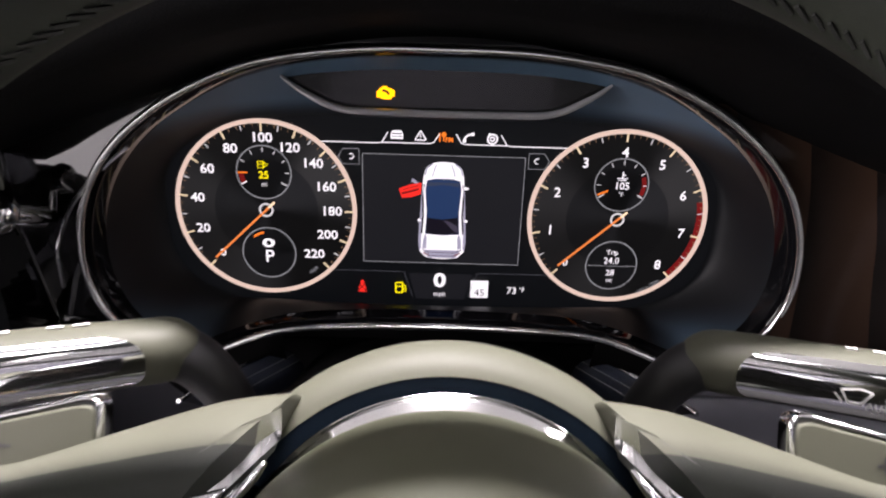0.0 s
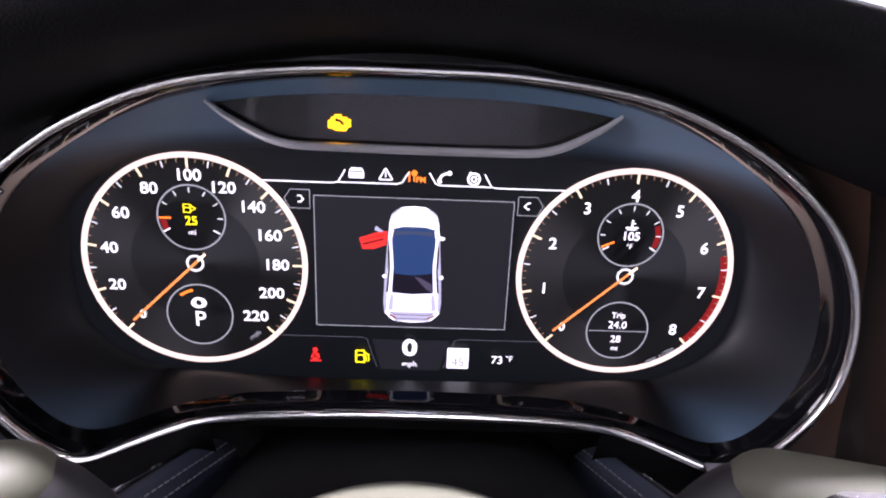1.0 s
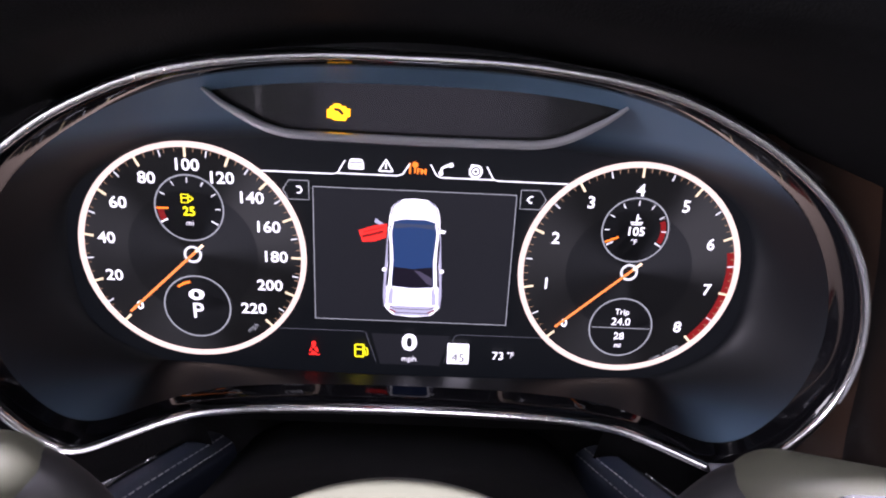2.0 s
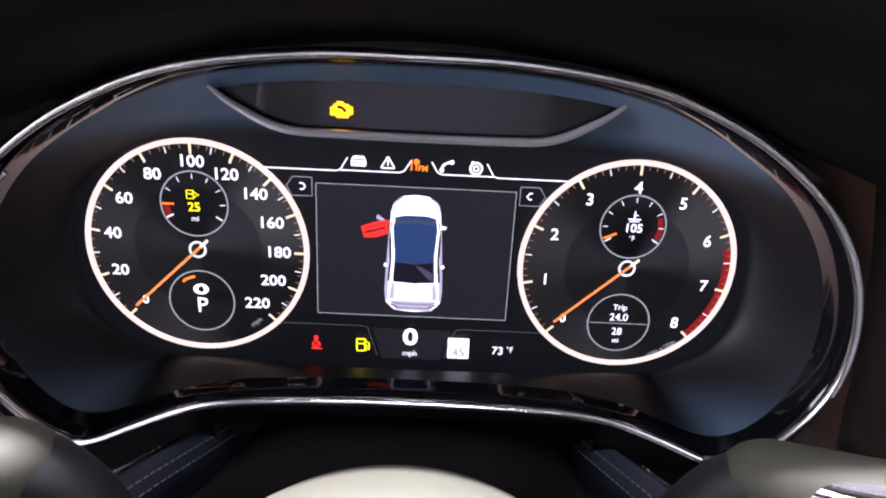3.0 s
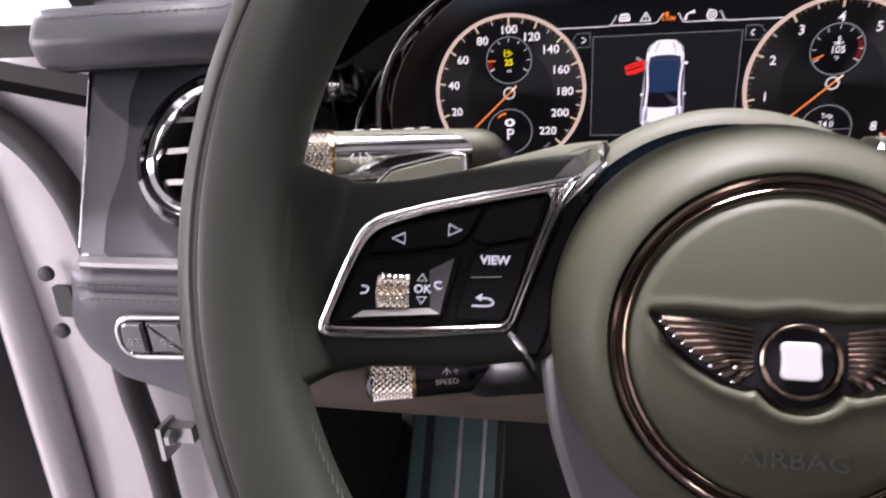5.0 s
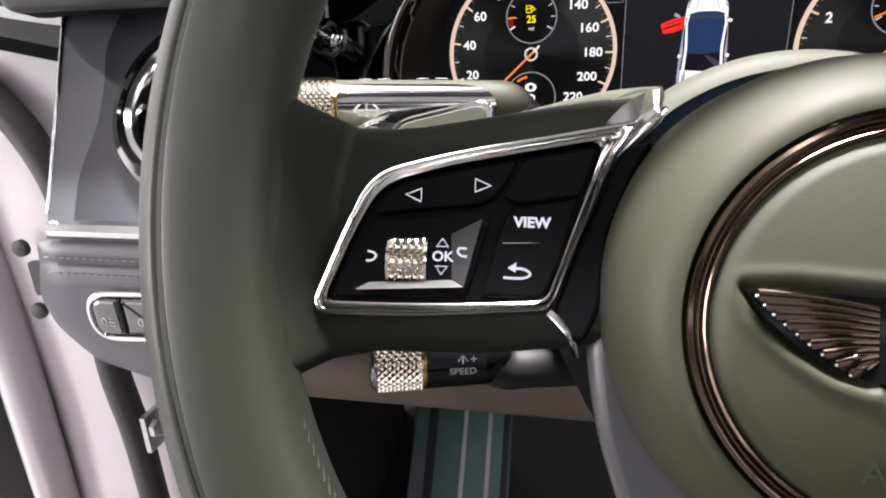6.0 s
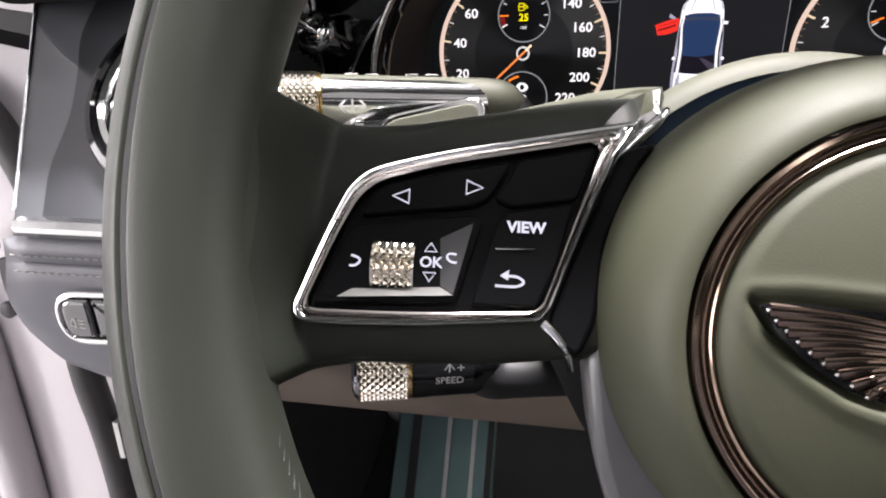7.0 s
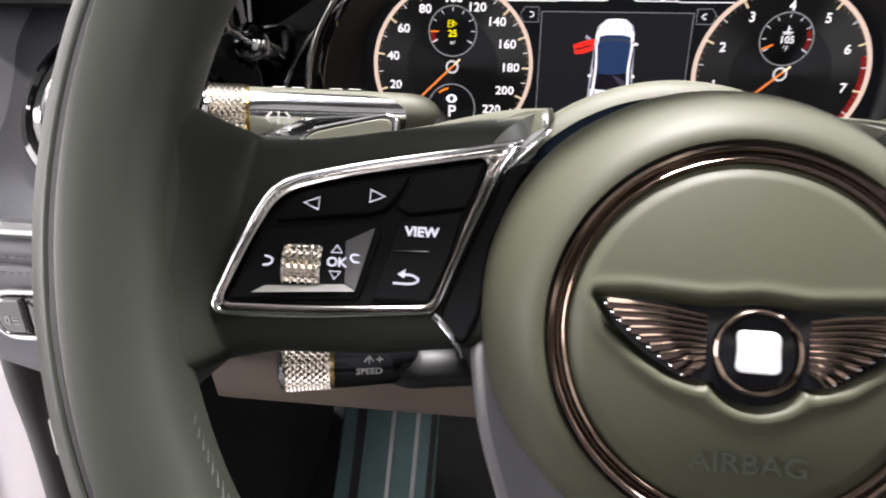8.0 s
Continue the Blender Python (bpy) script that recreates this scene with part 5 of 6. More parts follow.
word.matrix_basis = Matrix.Translation((rr * 1.09, 0.0005, 0.014)) @ Matrix(((0, 0, 1, 0), (0, 1, 0, 0), (-1, 0, 0, 0), (0, 0, 0, 1)))
arrow = part("arrow_plus_sign", join([stroke([(-0.002, 0.0), (0.0, 0.0028), (0.002, 0.0)], 0.0006, 0), stroke([(0, 0.0026), (0, -0.0010)], 0.0006, 0), stroke([(0.003, 0.001), (0.006, 0.001)], 0.0005, 0), stroke([(0.0045, 0.0025), (0.0045, -0.0005)], 0.0005, 0)]), PAINT_MARK, cru)
arrow.matrix_basis = Matrix.Translation((rr * 1.02, 0.0048, 0.014)) @ Matrix(((0, 0, 1, 0), (0, 1, 0, 0), (-1, 0, 0, 0), (0, 0, 0, 1)))

# ---- steering column ----
column = thing("steering_column", pose(0, -0.1, 0.95), "black plastic steering column shroud behind the wheel", "steering column")
rows = []
for y, hx, top, low in ((-0.125, 0.050, 0.030, -0.075), (-0.105, 0.070, 0.037, -0.080), (-0.06, 0.084, 0.039, -0.080), (-0.02, 0.090, 0.034, -0.080), (0.03, 0.085, 0.010, -0.075), (0.09, 0.080, -0.01, -0.07)):
    row = []
    for j in range(40):
        t = 2 * math.pi * j / 40
        c, s = math.cos(t), math.sin(t)
        mid, half = (top + low) / 2, (top - low) / 2
        row.append((hx * math.copysign(abs(c) ** 0.7, c), y, mid + half * math.copysign(abs(s) ** 0.9, s)))
    rows.append(row)
b = Build().grid(rows, close_v=True)
b.face(rows[0])
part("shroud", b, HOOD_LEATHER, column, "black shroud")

# ---- dashboard ----
dash = thing("dashboard", pose(0, 0, 0), "dark leather dashboard with gloss fascia and chrome strip", "dashboard", "structure")


def z_lip(x):
    a = abs(x)
    low = 1.138 - 1.503 * a * a if a < 0.16 else max(1.0995 - 0.52 * (a - 0.16), 1.062)
    return low + 0.007 * ease((x - 0.055) / 0.06)


def z_under(x):
    a = abs(x)
    if a < 0.14:
        return 1.0265 + 0.0845 * math.sqrt(1 - (a / 0.1765) ** 2)
    return max(1.0780 - 0.36 * (a - 0.14), 1.046)


def y_front(x):
    end = min(1.0, max(0.0, (-x - 0.331) / 0.016))
    return -0.128 - 0.02 * ease((abs(x) - 0.18) / 0.12) + 0.022 * (1 - math.sqrt(1 - end * end))


xs = np.r_[np.linspace(-0.347, -0.332, 8), np.linspace(-0.325, 1.14, 130)]
under, top = [], []
for x in xs:
    zl, zu, yf = z_lip(x), z_under(x), y_front(x)
    under.append([(x, 0.02, zu), (x, -0.030, zu + 0.001), (x, -0.065, zu + (zl - zu) * 0.25), (x, yf + 0.022, zl - 0.016), (x, yf + 0.016, zl - 0.0145), (x, yf + 0.009 + 0.003 * ease((abs(x) - 0.17) / 0.06), zl - 0.0115 - 0.0025 * ease((abs(x) - 0.17) / 0.06))])
    roll = ease((abs(x) - 0.17) / 0.06)
    up = 0.010 * roll
    top.append(smooth_path([(x, yf + 0.009 + 0.003 * roll, zl - 0.0115 - 0.0025 * roll), (x, yf + 0.003 + 0.001 * roll, zl - 0.0075 - 0.0035 * roll), (x, yf, zl - 0.001), (x, yf + 0.0015, zl + 0.001 + 0.4 * up), (x, yf + 0.010, zl + 0.006 + up), (x, yf + 0.030, zl + 0.0085 + up), (x, -0.02, zl + 0.010 + up), (x, 0.10, min(zl + 0.012, 1.105)), (x, 0.35, 1.075 + 0.03 * ease((x + 0.2) / 0.2)), (x, 0.72, 1.06)], 3))
part("pad_end", Build().face([(-0.347, *p[1:]) for p in top[0][:19]] + [(-0.347, 0.10, 1.07), (-0.347, 0.10, 1.05)]), TOP_LEATHER, dash)
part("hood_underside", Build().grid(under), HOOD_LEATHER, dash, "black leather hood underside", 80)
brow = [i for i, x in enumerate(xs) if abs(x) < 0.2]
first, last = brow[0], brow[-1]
# Middle of the top's lip in black: its shade is put into the colour.
part("hood_lip", Build().grid([r[:10] for r in top[first:last + 1]]), HOOD_LEATHER, dash, "leather lip over the cluster, blackened for shade", 80)
hood = part("top_pad", join([Build().grid(top[:first + 1]), Build().grid([r[9:] for r in top[first:last + 1]]), Build().grid(top[last:])]), TOP_LEATHER, dash, "dark stitched leather top", 80)


def side_roll(x):
    return ease((abs(x) - 0.17) / 0.06)


def stitch_line(path, length, gap, thick):
    P = resample(path, max(2, int(sum((Vector(a) - Vector(b)).length for a, b in zip(path, path[1:])) / (length + gap))), closed=False)
    b = Build()
    for p, q in zip(P, P[1:]):
        p, q = Vector(p), Vector(q)
        d = (q - p).normalized()
        turn = d.to_track_quat("Y", "Z").to_matrix()
        m = (p + q) / 2
        b.box(*m, thick, length, thick, turn)
    return b


part("top_stitching", join([stitch_line([(x, y_front(x) + 0.016 + o - 0.010 * side_roll(x), z_lip(x) + 0.0075 + 0.0055 * side_roll(x) + o * (0.06 + 0.5 * side_roll(x))) for x in np.linspace(-0.33, 0.33, 90)], 0.0028, 0.0014, 0.0005) for o in (0, 0.006)]), THREAD, hood, "pale double stitching")
part("top_seam", tube([(x, y_front(x) + 0.019 - 0.010 * side_roll(x), z_lip(x) + 0.0075 + 0.0065 * side_roll(x)) for x in np.linspace(-0.335, 0.5, 90)], 0.0007, 6), BLACK_PLASTIC, hood)


def fascia_y(x, z):
    a = abs(x)
    k = ease((a - 0.213) / 0.022) if x < 0 else ease((a - 0.186) / 0.16)
    low, high = (0.10 if x > 0 else -0.25) * (1 - k) + 0.72 * k, 0.08 + 0.64 * k
    lean = low * (1.03 - z) if z < 1.035 or x > 0 else -low * 0.005 - high * (z - 1.035)
    return -0.0470 - 0.0680 * k - lean


def rim_x(z):
    """Half width of the cluster's rim at that height."""
    return lerp(z, [0.942, 0.944, 0.9535, 0.969, 0.983, 1.0, 1.019, 1.0385, 1.057, 1.0725, 1.0865], [0.140, 0.1465, 0.1595, 0.1720, 0.1785, 0.1810, 0.1790, 0.1720, 0.1595, 0.1420, 0.1195])


def left_edge(z):
    return -0.318 - 0.022 * (z - 0.952) / 0.09


VENT_AT = (-0.2480, 1.003, 0.034)


def fascia(inner_edge, outer_edge, z_low, closed_end=True):
    """A panel between two edges, each given by height; the vent's bore is left open."""
    rows = []
    for z in np.linspace(z_low, 1.086, 60):
        a, b = inner_edge(z), outer_edge(z)
        rows.append([(x, fascia_y(x, z), z) for x in a + (b - a) * np.linspace(0, 1, 110)])
    b = Build().grid(rows)
    cx, cz, r = VENT_AT
    b.f = [f for f in b.f if math.hypot(sum(b.v[k][0] for k in f) / 4 - cx, (sum(b.v[k][2] for k in f) / 4 - cz) * 1.15) > r]
    if closed_end:
        b.grid([[r[-1] for r in rows], [(x, y + 0.05, z) for x, y, z in [r[-1] for r in rows]]])
    return b


left = part("fascia_panel", fascia(lambda z: -0.2195, left_edge, 0.947), FASCIA, dash, "dark grey lacquered veneer fascia", 60)
part("fascia_panel", fascia(lambda z: -rim_x(z), lambda z: -0.2195, 0.947, False), PIANO_LACQUER, dash, "gloss black fascia beside the cluster", 60)
# Satin tube added to stand in for light caught on the fascia's edge.
part("fascia_lit_edge", tube([(left_edge(z), fascia_y(left_edge(z), z) - 0.0004, z) for z in np.linspace(0.957, 1.046, 20)], 0.0009, 8), SATIN_CHROME, dash, "lit edge of the fascia, added as a thin satin strip")
right = part("fascia_panel", fascia(rim_x, lambda z: 1.14, 0.947), WALNUT, dash, "dark walnut gloss fascia", 60)
for x0, x1 in ((-0.3155, -0.150), (0.150, 1.14)):
    b = Build()
    xs2 = np.linspace(x0, x1, 20)
    rows = [[(x, fascia_y(x, 0.953) - 0.003 + dy, 0.9515 + dz) for dy, dz in ((0.004, 0.0035), (-0.001, 0.003), (-0.0025, 0), (-0.001, -0.003), (0.004, -0.0035))] for x in xs2]
    b.grid(rows)
    b.face(rows[0])
    part("chrome_strip", b, CHROME, dash, "chrome strip")


def lower_rows(xs):
    rows = []
    for x in xs:
        k = ease((x + 0.336) / 0.02)
        yb = fascia_y(x, 0.953)
        low = lerp(x, [-0.335, -0.330, -0.314, -0.282, -0.24, -0.15], [0.896, 0.887, 0.872, 0.862, 0.850, 0.830])
        mid = 0.55 * low + 0.45 * 0.93
        rows.append([(max(x, -0.314), yb + 0.004, 0.9475), (x, yb - 0.0035 * k, 0.9435), (x, yb - 0.004 * k, 0.935), (x, yb - 0.002 * k, 0.9335), (x, yb - 0.004 * k, 0.932), (x, yb - 0.002, 0.918), (x, yb - 0.001, mid), (x, yb + 0.001, low + 0.010), (x, yb + 0.006, low + 0.003), (x, yb + 0.016, low - 0.003), (x, yb + 0.05, low - 0.008), (x, 0.05, low - 0.010)])
    return [[(x + left_slant(rows[i][6][0]) * (0.007 - 0.16 * (0.94 - z)), y, z) for x, y, z in rows[i]] for i in range(len(rows))]


def left_slant(x):
    """How far the panel's end leans outwards towards its foot."""
    return 1 - ease((x + 0.335) / 0.04)


lower = part("lower_panel", Build().grid(lower_rows(np.r_[np.linspace(-0.335, -0.28, 16), np.linspace(-0.272, -0.130, 12)])), NAVY_LEATHER, dash, "stitched blue-grey leather lower panel", 80)
part("lower_panel", Build().grid(lower_rows(np.linspace(0.130, 1.14, 30))), NAVY_LEATHER, dash, "stitched blue-grey leather lower panel", 80)
part("lower_stitching", join([stitch_line([(x, fascia_y(x, 0.953) - 0.0045, z) for x in np.linspace(-0.322, -0.19, 30)], 0.0026, 0.0016, 0.0006) for z in (0.9375, 0.9295)]), THREAD, lower, "pale stitching")
part("dash_end", Build().face([(-0.3300, -0.06, 1.043), (-0.3300, -0.11, 0.952), (-0.3300, -0.12, 0.935), (-0.3300, -0.11, 0.89), (-0.3300, -0.09, 0.864), (-0.3300, 0.05, 0.855), (-0.3300, 0.3, 0.86), (-0.3300, 0.5, 1.06), (-0.3300, 0.0, 1.07)]), BLACK_PLASTIC, dash)

# leather wedges and chrome edges beside the column, under the cluster
for sx in (1, -1):
    pts = smooth_path([(-0.0905, -0.030, 0.9395), (-0.0924, -0.040, 0.9426), (-0.0958, -0.0588, 0.9487), (-0.0992, -0.0776, 0.9548), (-0.1030, -0.0970, 0.9605), (-0.1090, -0.118, 0.964)], 3)

    def cheek(f, lift=0.0):
        """The edge carried over the rounded shoulder of the cheek by f."""
        a, drop = min(f, 1.0) * radians(95), max(0.0, f - 1.0) * 0.05
        k = 0.013 + lift
        return [(sx * (x - 0.001 + k * math.sin(a)), y + 0.004 * f, z - 0.013 + k * math.cos(a) - drop) for x, y, z in pts]

    part("column_cheek", Build().grid([cheek(f) for f in (0.0, 0.15, 0.3, 0.45, 0.6, 0.75, 0.9, 1.0, 1.3, 1.8)]), CHEEK_LEATHER, dash, "stitched blue-black leather cheek", 70)
    part("cheek_edge", tube([(sx * (x - 0.0012), y - 0.0005, z + 0.0008) for x, y, z in pts], 0.0011, 8), CHROME, dash, "chrome edge")
    part("cheek_stitching", join([stitch_line(cheek(f, 0.0003), 0.0026, 0.0014, 0.0005) for f in (0.42, 0.66)]), THREAD, dash)
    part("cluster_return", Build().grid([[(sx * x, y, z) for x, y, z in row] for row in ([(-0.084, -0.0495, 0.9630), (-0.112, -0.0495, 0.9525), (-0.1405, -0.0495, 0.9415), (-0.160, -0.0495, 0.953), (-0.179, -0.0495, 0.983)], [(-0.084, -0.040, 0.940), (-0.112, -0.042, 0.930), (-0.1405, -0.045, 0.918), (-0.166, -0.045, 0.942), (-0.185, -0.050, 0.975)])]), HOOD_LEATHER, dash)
# Added black plate that stands in for the dark recess behind the column.
part("column_surround", Build().box(0, -0.004, 0.877, 0.34, 0.02, 0.124), HOOD_LEATHER, dash, "black backing plate behind the column")
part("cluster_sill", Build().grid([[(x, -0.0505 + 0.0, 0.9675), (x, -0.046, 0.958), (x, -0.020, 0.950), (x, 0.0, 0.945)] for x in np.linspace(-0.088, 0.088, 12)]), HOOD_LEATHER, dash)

knee = [[(x, y, z) for y, z in ((-0.060, 0.885), (-0.084, 0.872), (-0.090, 0.850), (-0.088, 0.825), (-0.083, 0.806), (-0.074, 0.799), (-0.04, 0.795), (0.06, 0.795))] for x in np.linspace(-0.245, -0.045, 12)]
part("knee_panel", Build().grid(knee), KNEE_LEATHER, dash, "brown-black leather knee panel", 80)

seam = smooth_path([(-0.204, 0, 0.978), (-0.202, 0, 0.990), (-0.1985, 0, 1.004), (-0.186, 0, 1.025), (-0.170, 0, 1.043), (-0.152, 0, 1.058)], 5)
part("fascia_seam", tube([(x, fascia_y(x, z) - 0.0003, z) for x, _, z in seam], 0.0011, 8), SATIN_CHROME, dash, "thin bright seam in the fascia")

# vent ahead of the door
VENT = Matrix.Translation((-0.2480, fascia_y(-0.2480, 1.003) - 0.002, 1.003)) @ Matrix.Rotation(radians(90 - 35), 4, "X") @ Matrix.Rotation(radians(-6), 4, "Y")
vent = thing("air_vent", VENT, "round chrome bullseye air vent in the fascia", "air vent")
part("outer_ring", revolve([(0.046, -0.05), (0.046, 0.0), (0.0455, 0.006), (0.043, 0.009), (0.040, 0.0095), (0.038, 0.006)], 72), BAND_GLOSS, vent, "gloss black outer ring")
part("chrome_ring", revolve([(0.0385, 0.004), (0.0382, 0.0075), (0.0360, 0.0090), (0.0335, 0.0078), (0.0320, 0.004), (0.0315, -0.010)], 72), CHROME, vent, "chrome ring")
part("throat", revolve([(0.0325, 0.002), (0.031, -0.018), (0.0, -0.020)], 48), MATTE_BLACK, vent, "black throat")
for y in (-0.0185, 0.0, 0.0185):
    h = math.sqrt(0.0322 ** 2 - y * y)
    part("vane", Build().box(0, y, -0.002, 2 * h, 0.0034, 0.010), CHROME, vent, "chrome vane")
part("centre_boss", revolve([(0.0062, -0.006), (0.006, 0.005), (0.0045, 0.0068), (0.0, 0.0070)], 32), CHROME, vent)

# organ stop knob beside the cluster
KNOB_FOOT, KNOB_TIP = Vector((-0.2065, -0.0700, 1.0305)), Vector((-0.2130, -0.0960, 1.0405))
KNOB = Matrix.Translation(KNOB_FOOT) @ (KNOB_TIP - KNOB_FOOT).to_track_quat("Z", "Y").to_matrix().to_4x4()
knob = thing("vent_knob", KNOB, "chrome organ-stop vent knob on a thin stem", "knob")
part("stem", revolve([(0.0035, -0.010), (0.0026, 0.002), (0.0024, 0.024)], 24), CHROME, knob)
part("knob_head", revolve([(0.002, 0.0225), (0.0056, 0.0232), (0.0064, 0.0255), (0.0060, 0.0280), (0.0040, 0.0298), (0.0, 0.0304)], 40), CHROME, knob, "polished chrome head")
part("base_ring", revolve([(0.0058, -0.026), (0.0060, -0.008), (0.0100, -0.005), (0.0110, -0.003), (0.0108, 0.0005), (0.0100, 0.0018), (0.0088, 0.0020), (0.0080, 0.0008), (0.0066, 0.0002), (0.0058, 0.0014), (0.0046, 0.0020), (0.0030, 0.0010)], 48), CHROME, knob, "polished chrome base")

# light switch panel
LS = Matrix.Translation((-0.2490, fascia_y(-0.262, 0.953) - 0.0010, 0.9085)) @ Matrix.Rotation(radians(90 + 3), 4, "X") @ Matrix.Rotation(radians(4), 4, "Y")
lights = thing("light_switch", LS, "chrome-framed light switch panel with gloss keys", "switch panel")
oval = round_poly([(-0.052, -0.0124), (0.052, -0.0124), (0.052, 0.0124), (-0.052, 0.0124)], 0.0124, 10)
part("switch_plate", slab(oval, -0.006, 0.001), PIANO, lights, "gloss black plate")
part("chrome_frame", tube([(x, y, 0.0015) for x, y in resample(oval, 90)], 0.0017, 10, closed=True), CHROME, lights, "chrome frame")
for x0, x1, m in ((-0.0500, -0.0350, GREY_GLOSS), (-0.0340, -0.0125, GREY_GLOSS), (-0.0115, 0.0115, PIANO_LACQUER), (0.0125, 0.0500, PIANO_LACQUER)):
    k = part("switch_key", slab(round_poly([(x0, -0.0100), (x1, -0.0100), (x1, 0.0100), (x0, 0.0100)], [0.0095 if x0 < -0.045 else 0.001, 0.001, 0.001, 0.0095 if x0 < -0.045 else 0.001], 6), 0.0, 0.0034, 0.0022), m, lights)
    cx = (x0 + x1) / 2
    part("lamp_sign", join([stroke(circle(cx - 0.001, -0.002, 0.0022, 12, 90, 270), 0.0006, 0.0037), stroke([(cx - 0.001, -0.0042), (cx - 0.001, 0.0002)], 0.0006, 0.0037)] + [stroke([(cx + 0.0006, y), (cx + 0.0034, y - 0.0004)], 0.0005, 0.0037) for y in (-0.004, -0.002, 0.0)]), PAINT_MARK, k)


# ---- footwell ----
footwell = thing("footwell", pose(0, 0, 0), "black carpeted footwell under the dashboard", "footwell", "structure")
part("carpet_front", Build().grid([[(x, y, z) for y, z in ((0.62, 0.95), (0.60, 0.70), (0.52, 0.52), (0.35, 0.42), (0.1, 0.38), (-0.6, 0.38), (-1.6, 0.40))] for x in np.linspace(-0.42, 1.0, 8)]), CARPET, footwell, "black carpet", 80)
rest = thing("foot_rest", pose(-0.205, 0.28, 0.50, 52, 0, 0), "teal metal foot rest with bright ribs", "foot rest")
part("plate", slab(round_poly([(-0.075, -0.16), (0.065, -0.16), (0.060, 0.16), (-0.070, 0.16)], 0.012), -0.012, 0.0, 0.003), FOOTREST, rest, "teal plate")
for x, w, m in ((-0.045, 0.006, RUBBER), (0.000, 0.003, STEEL), (0.034, 0.003, STEEL), (0.056, 0.004, RUBBER)):
    part("rib", slab(round_poly([(x - w, -0.150), (x + w, -0.150), (x + w, 0.150), (x - w, 0.150)], 0.002), -0.001, 0.003, 0.001), m, rest)

# ---- door opening, pillar and body ----
body = thing("car_body", pose(0, 0, 0), "white car body round the open driver's door", "car body", "structure")
jamb = []
for z in np.linspace(0.30, 1.055, 27):
    row = []
    for x in np.linspace(-0.335, -0.512, 14):
        q = (-x - 0.335) / 0.177
        row.append((x, -0.050 - 0.012 * math.sin(q * 3.1) + 0.05 * ease((q - 0.86) / 0.14) + 0.006 * math.sin(z * 11), z))
    jamb.append(row)
part("jamb", Build().grid(jamb), WHITE_PAINT, body, "white painted door jamb", 80)
part("jamb_bead", tube(smooth_path([(-0.500, -0.056, 0.32), (-0.498, -0.060, 0.60), (-0.494, -0.062, 0.80), (-0.492, -0.06, 0.95), (-0.49, -0.05, 1.03)], 8), 0.016, 14, up=(0, 1, 0)), WHITE_PAINT, body, "rounded white jamb edge")
part("door_seal", tube(smooth_path([(-0.505, -0.078, 1.040), (-0.455, -0.078, 1.020), (-0.425, -0.078, 0.998), (-0.406, -0.078, 0.970), (-0.396, -0.078, 0.940), (-0.392, -0.078, 0.90), (-0.391, -0.078, 0.85), (-0.391, -0.078, 0.806), (-0.386, -0.078, 0.76), (-0.384, -0.078, 0.70), (-0.386, -0.075, 0.55), (-0.39, -0.07, 0.35)], 8), 0.0105, 12, up=(0, 1, 0)), RUBBER, body, "black rubber door seal")
part("door_gap", Build().grid([[(x, y, z) for x, y in ((-0.508, -0.010), (-0.53, -0.055), (-0.60, -0.075), (-0.80, -0.10))] for z in (0.30, 0.6, 0.9)]), BLACK_PLASTIC, body, "black door gap seal", 80)
part("inner_jamb", Build().grid([[(x, y, z) for x, y in ((-0.336, -0.046), (-0.330, 0.10), (-0.325, 0.40))] for z in (0.30, 0.6, 0.86)]), CARPET, body, "black carpeted kick panel")
part("pillar_foot", Build().grid([[(x, y, z + dz) for y, z in ((-0.080, 1.020), (-0.088, 1.030), (-0.060, 1.040), (0.05, 1.045), (0.35, 1.050))] for x, dz in ((-0.325, -0.006), (-0.36, 0.0), (-0.42, 0.012), (-0.48, 0.024), (-0.56, 0.036))]), MATTE_BLACK, body, "dark trim at the foot of the pillar", 80)
for y, z in ((-0.072, 0.900), (-0.072, 0.852)):
    part("bolt", moved(revolve([(0.006, 0), (0.006, 0.004), (0.004, 0.005), (0.0, 0.005)], 12), Matrix.Translation((-0.445, y, z)) @ Matrix.Rotation(radians(90), 4, "X")), RUBBER, body)
part("striker_socket", moved(slab(round_poly([(-0.008, -0.013), (0.008, -0.013), (0.008, 0.013), (-0.008, 0.013)], 0.003), 0, 0.004), Matrix.Translation((-0.438, -0.068, 0.876)) @ Matrix.Rotation(radians(90), 4, "X")), RUBBER, body)
check = thing("door_check", pose(-0.372, -0.075, 0.760), "silver door check bracket bolted to the jamb", "bracket")
part("bracket", join([Build().box(0.0, 0, 0.0, 0.004, 0.020, 0.030), Build().box(0.012, 0.004, 0.004, 0.022, 0.010, 0.014)]), STEEL, check)
part("bolt", moved(revolve([(0.007, 0), (0.007, 0.004), (0.005, 0.006), (0.0, 0.006)], 6), Matrix.Translation((0.004, -0.004, 0.004)) @ Matrix.Rotation(radians(90), 4, "Y")), STEEL, check)
part("sill", Build().grid([[(x, y, z) for x, z in ((-0.60, 0.28), (-0.56, 0.38), (-0.48, 0.42), (-0.42, 0.40), (-0.41, 0.36))] for y in np.linspace(-1.2, 0.30, 6)]), WHITE_PAINT, body)


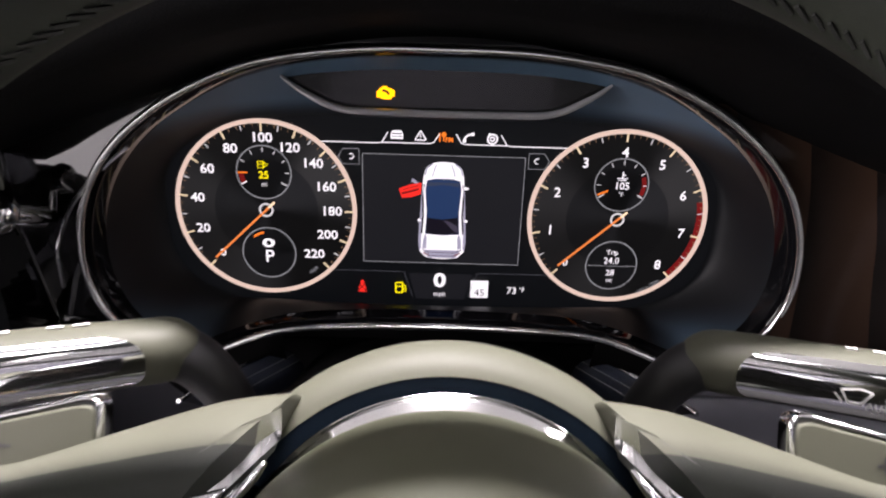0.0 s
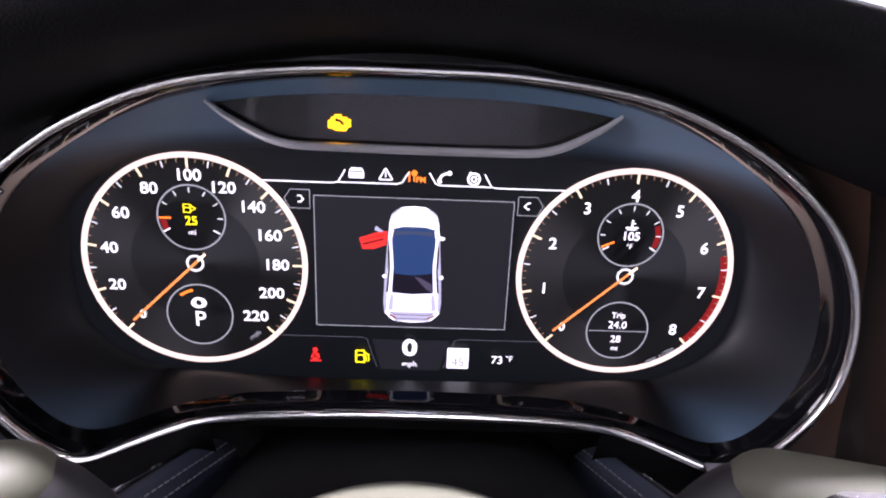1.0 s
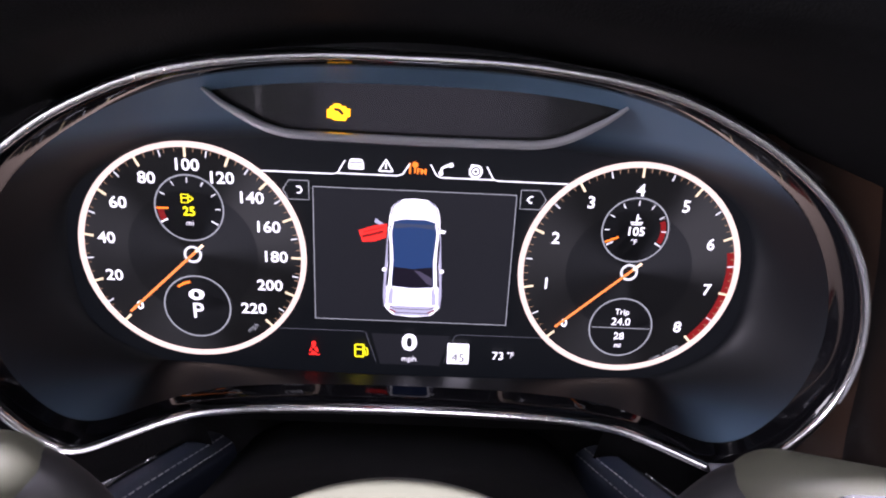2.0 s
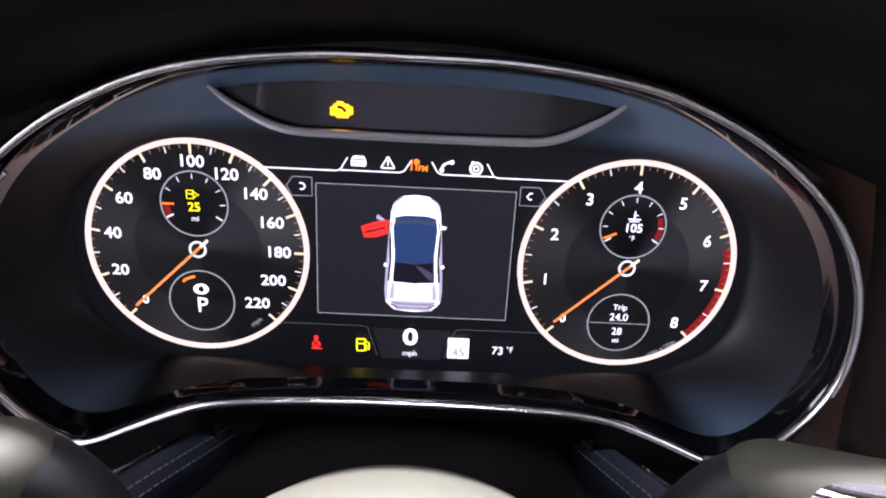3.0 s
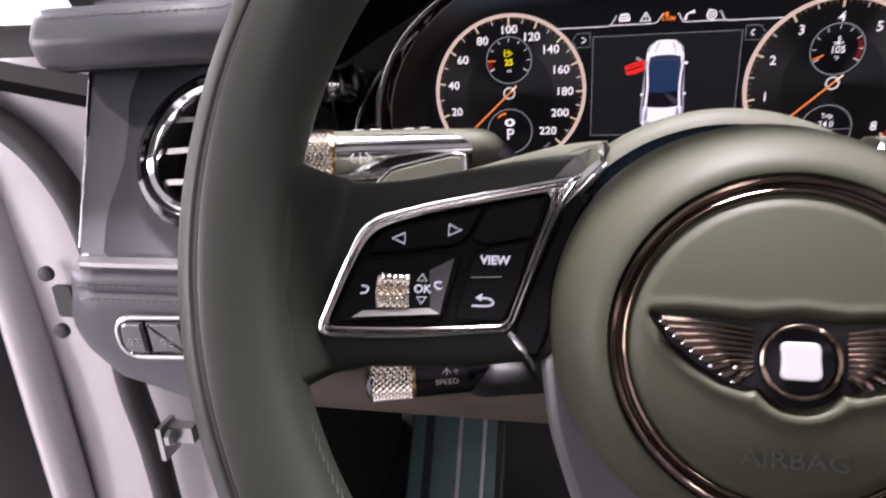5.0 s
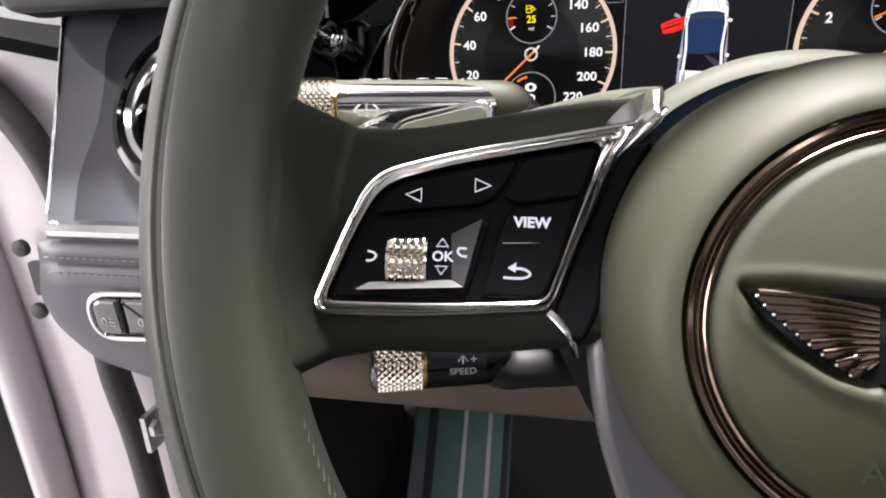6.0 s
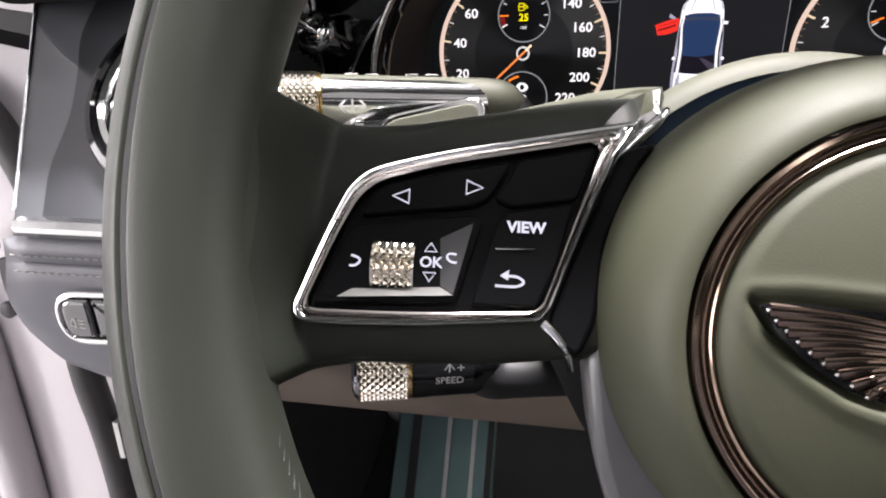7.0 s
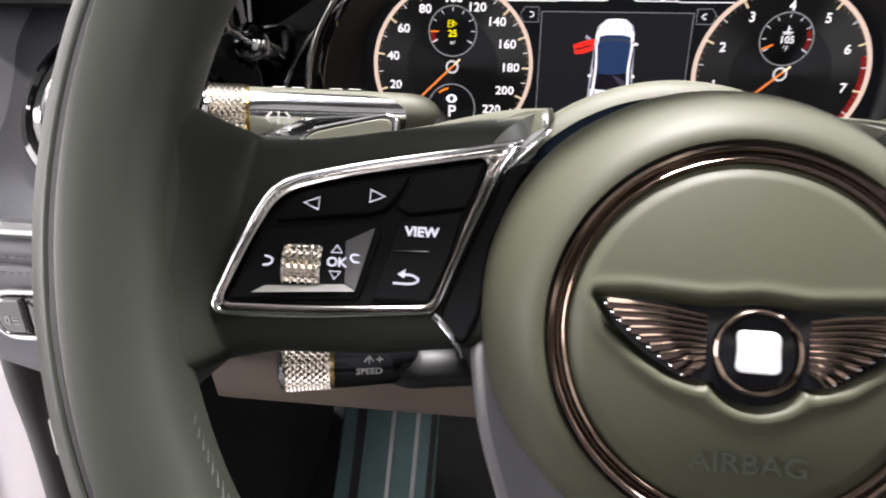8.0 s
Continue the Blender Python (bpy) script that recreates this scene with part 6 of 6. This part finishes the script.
def pillar(sx, x_off=0.0):
    a, b = Vector((sx * (0.50 + x_off), 0.42, 1.05)), Vector((sx * (0.52 + x_off), -0.42, 1.55))
    rows = []
    for q in np.linspace(0, 1, 10):
        p = a.lerp(b, q)
        rows.append([(p.x + sx * dx * (1.2 - 0.4 * q), p.y + dy, p.z + dz) for dx, dy, dz in ((-0.045, -0.01, -0.02), (-0.03, -0.045, 0.0), (0.02, -0.07, 0.0), (0.13, -0.04, 0.02), (0.13, 0.03, 0.03), (0.0, 0.045, 0.035), (-0.04, 0.02, 0.02))])
    return Build().grid(rows, close_v=True)


near = []
for s in np.r_[0.0, 0.03, 0.07, 0.1, np.linspace(0.15, 0.75, 9)]:
    i0 = Vector((-0.428 - 0.13 * s, 0.30 - s, 1.103 + 0.7 * s - (0.05 if s == 0 else 0)))
    o0 = Vector((-0.505 - 0.30 * s, 0.10 - 0.8 * max(0.0, s - 0.1), 1.070 + 0.7 * s - (0.03 if s == 0 else 0)))
    mid = i0.lerp(o0, 0.5) + Vector((0.012, -0.02, 0.0))
    near.append([i0 + Vector((0.012, 0.03, 0.0)), i0, i0.lerp(mid, 0.5) + Vector((0.004, -0.008, 0)), mid, mid.lerp(o0, 0.5) + Vector((0.0, -0.008, 0)), o0, o0 + Vector((-0.02, 0.05, 0.0)), i0 + Vector((-0.02, 0.08, 0.02))])
part("front_pillar", Build().grid(near, close_v=True), HEADLINER, body, "dark trimmed windscreen pillar", 60)
part("pillar_edge", tube([row[1] for row in near], 0.011, 10), PILLAR_TRIM, body, "pillar trim along the windscreen, paled as if lit")
part("front_pillar", pillar(1, 0.70), HEADLINER, body, "dark trimmed windscreen pillar", 60)
roof = [[(x, y, 1.53 + 0.02 * math.sin(2 * y)) for y in np.linspace(-0.42, -2.0, 9)] for x in np.linspace(-0.47, 1.16, 9)]
lining = Build()
lining.v = [p for row in roof for p in row]
lining.f = [(i * 9 + j, i * 9 + j + 1, i * 9 + j + 10, i * 9 + j + 9) for i in range(8) for j in range(8) if not (1 <= i <= 6 and 1 <= j <= 3)]
part("roof_lining", lining, HEADLINER, body, "dark roof lining round the glass roof")
part("right_door", Build().grid([[(1.16, y, z) for z in (0.35, 0.7, 1.08)] for y in (0.45, -0.6, -2.0)]), HEADLINER, body)
part("side_wall", Build().grid([[(-0.62, y, z) for z in (0.35, 0.9, 1.5)] for y in (-1.12, -1.5, -2.0)]), HEADLINER, body)
part("rear_wall", Build().grid([[(x, -2.0, z) for z in (0.35, 0.8, 1.5)] for x in (-0.6, 0.3, 1.16)]), HEADLINER, body)
part("bulkhead", Build().grid([[(x, 0.74, z) for z in (0.3, 0.7, 1.085)] for x in (-0.6, 0.3, 1.16)]), BLACK_PLASTIC, body)
seat = thing("driver_seat", pose(0.0, -0.95, 0.40), "dark leather driver's seat behind the wheel", "seat")
part("cushion", Build().box(0, 0.05, 0.10, 0.52, 0.50, 0.20), NAVY_LEATHER, seat)
part("backrest", Build().box(0, -0.27, 0.50, 0.50, 0.16, 0.72), NAVY_LEATHER, seat)

# ---- workshop ----
room = thing("workshop", pose(0, 0, 0), "bright white workshop round the car", "workshop", "structure")
part("floor", Build().grid([[(x, y, 0.0) for y in (-7, 0, 9)] for x in (-6, 0, 6)]), CONCRETE, room, "grey epoxy floor")
part("wall_front", Build().box(-1.0, 8.0, 2.0, 14, 0.2, 4.0), PLASTER, room, "white wall")
part("wall_back", Build().box(-1.0, -6.0, 2.0, 14, 0.2, 4.0), PLASTER, room, "white wall")
part("wall_left", Build().box(-5.5, 1.0, 2.0, 0.2, 14, 4.0), PLASTER, room, "white wall")
part("wall_right", Build().box(4.5, 1.0, 2.0, 0.2, 14, 4.0), PLASTER, room, "white wall")
part("ceiling", Build().box(-1.0, 1.0, 4.05, 14, 14.4, 0.1), CEILING, room, "grey ceiling")
# Frame for the added side light; no window is known here.
part("side_fill_frame", moved(ring_band([(-1.7, -1.4), (1.7, -1.4), (1.7, 1.4), (-1.7, 1.4)], [(-1.6, -1.3), (1.6, -1.3), (1.6, 1.3), (-1.6, 1.3)], 0.0, 0.08), Matrix.Translation((-5.39, -2.9, 1.9)) @ Matrix.Rotation(radians(90), 4, "Z") @ Matrix.Rotation(radians(90), 4, "X")), CEILING, room, "frame round the added side lamp")
for px, py, wide, watts in PANELS:
    part("panel_housing", Build().box(px, py, 3.47, 1.0, wide + 0.1, 0.10), CEILING, room)
for tx, ty, watts in TUBES:
    part("tube_housing", Build().box(tx, ty, 3.90, 0.42, 3.1, 0.10), CEILING, room)
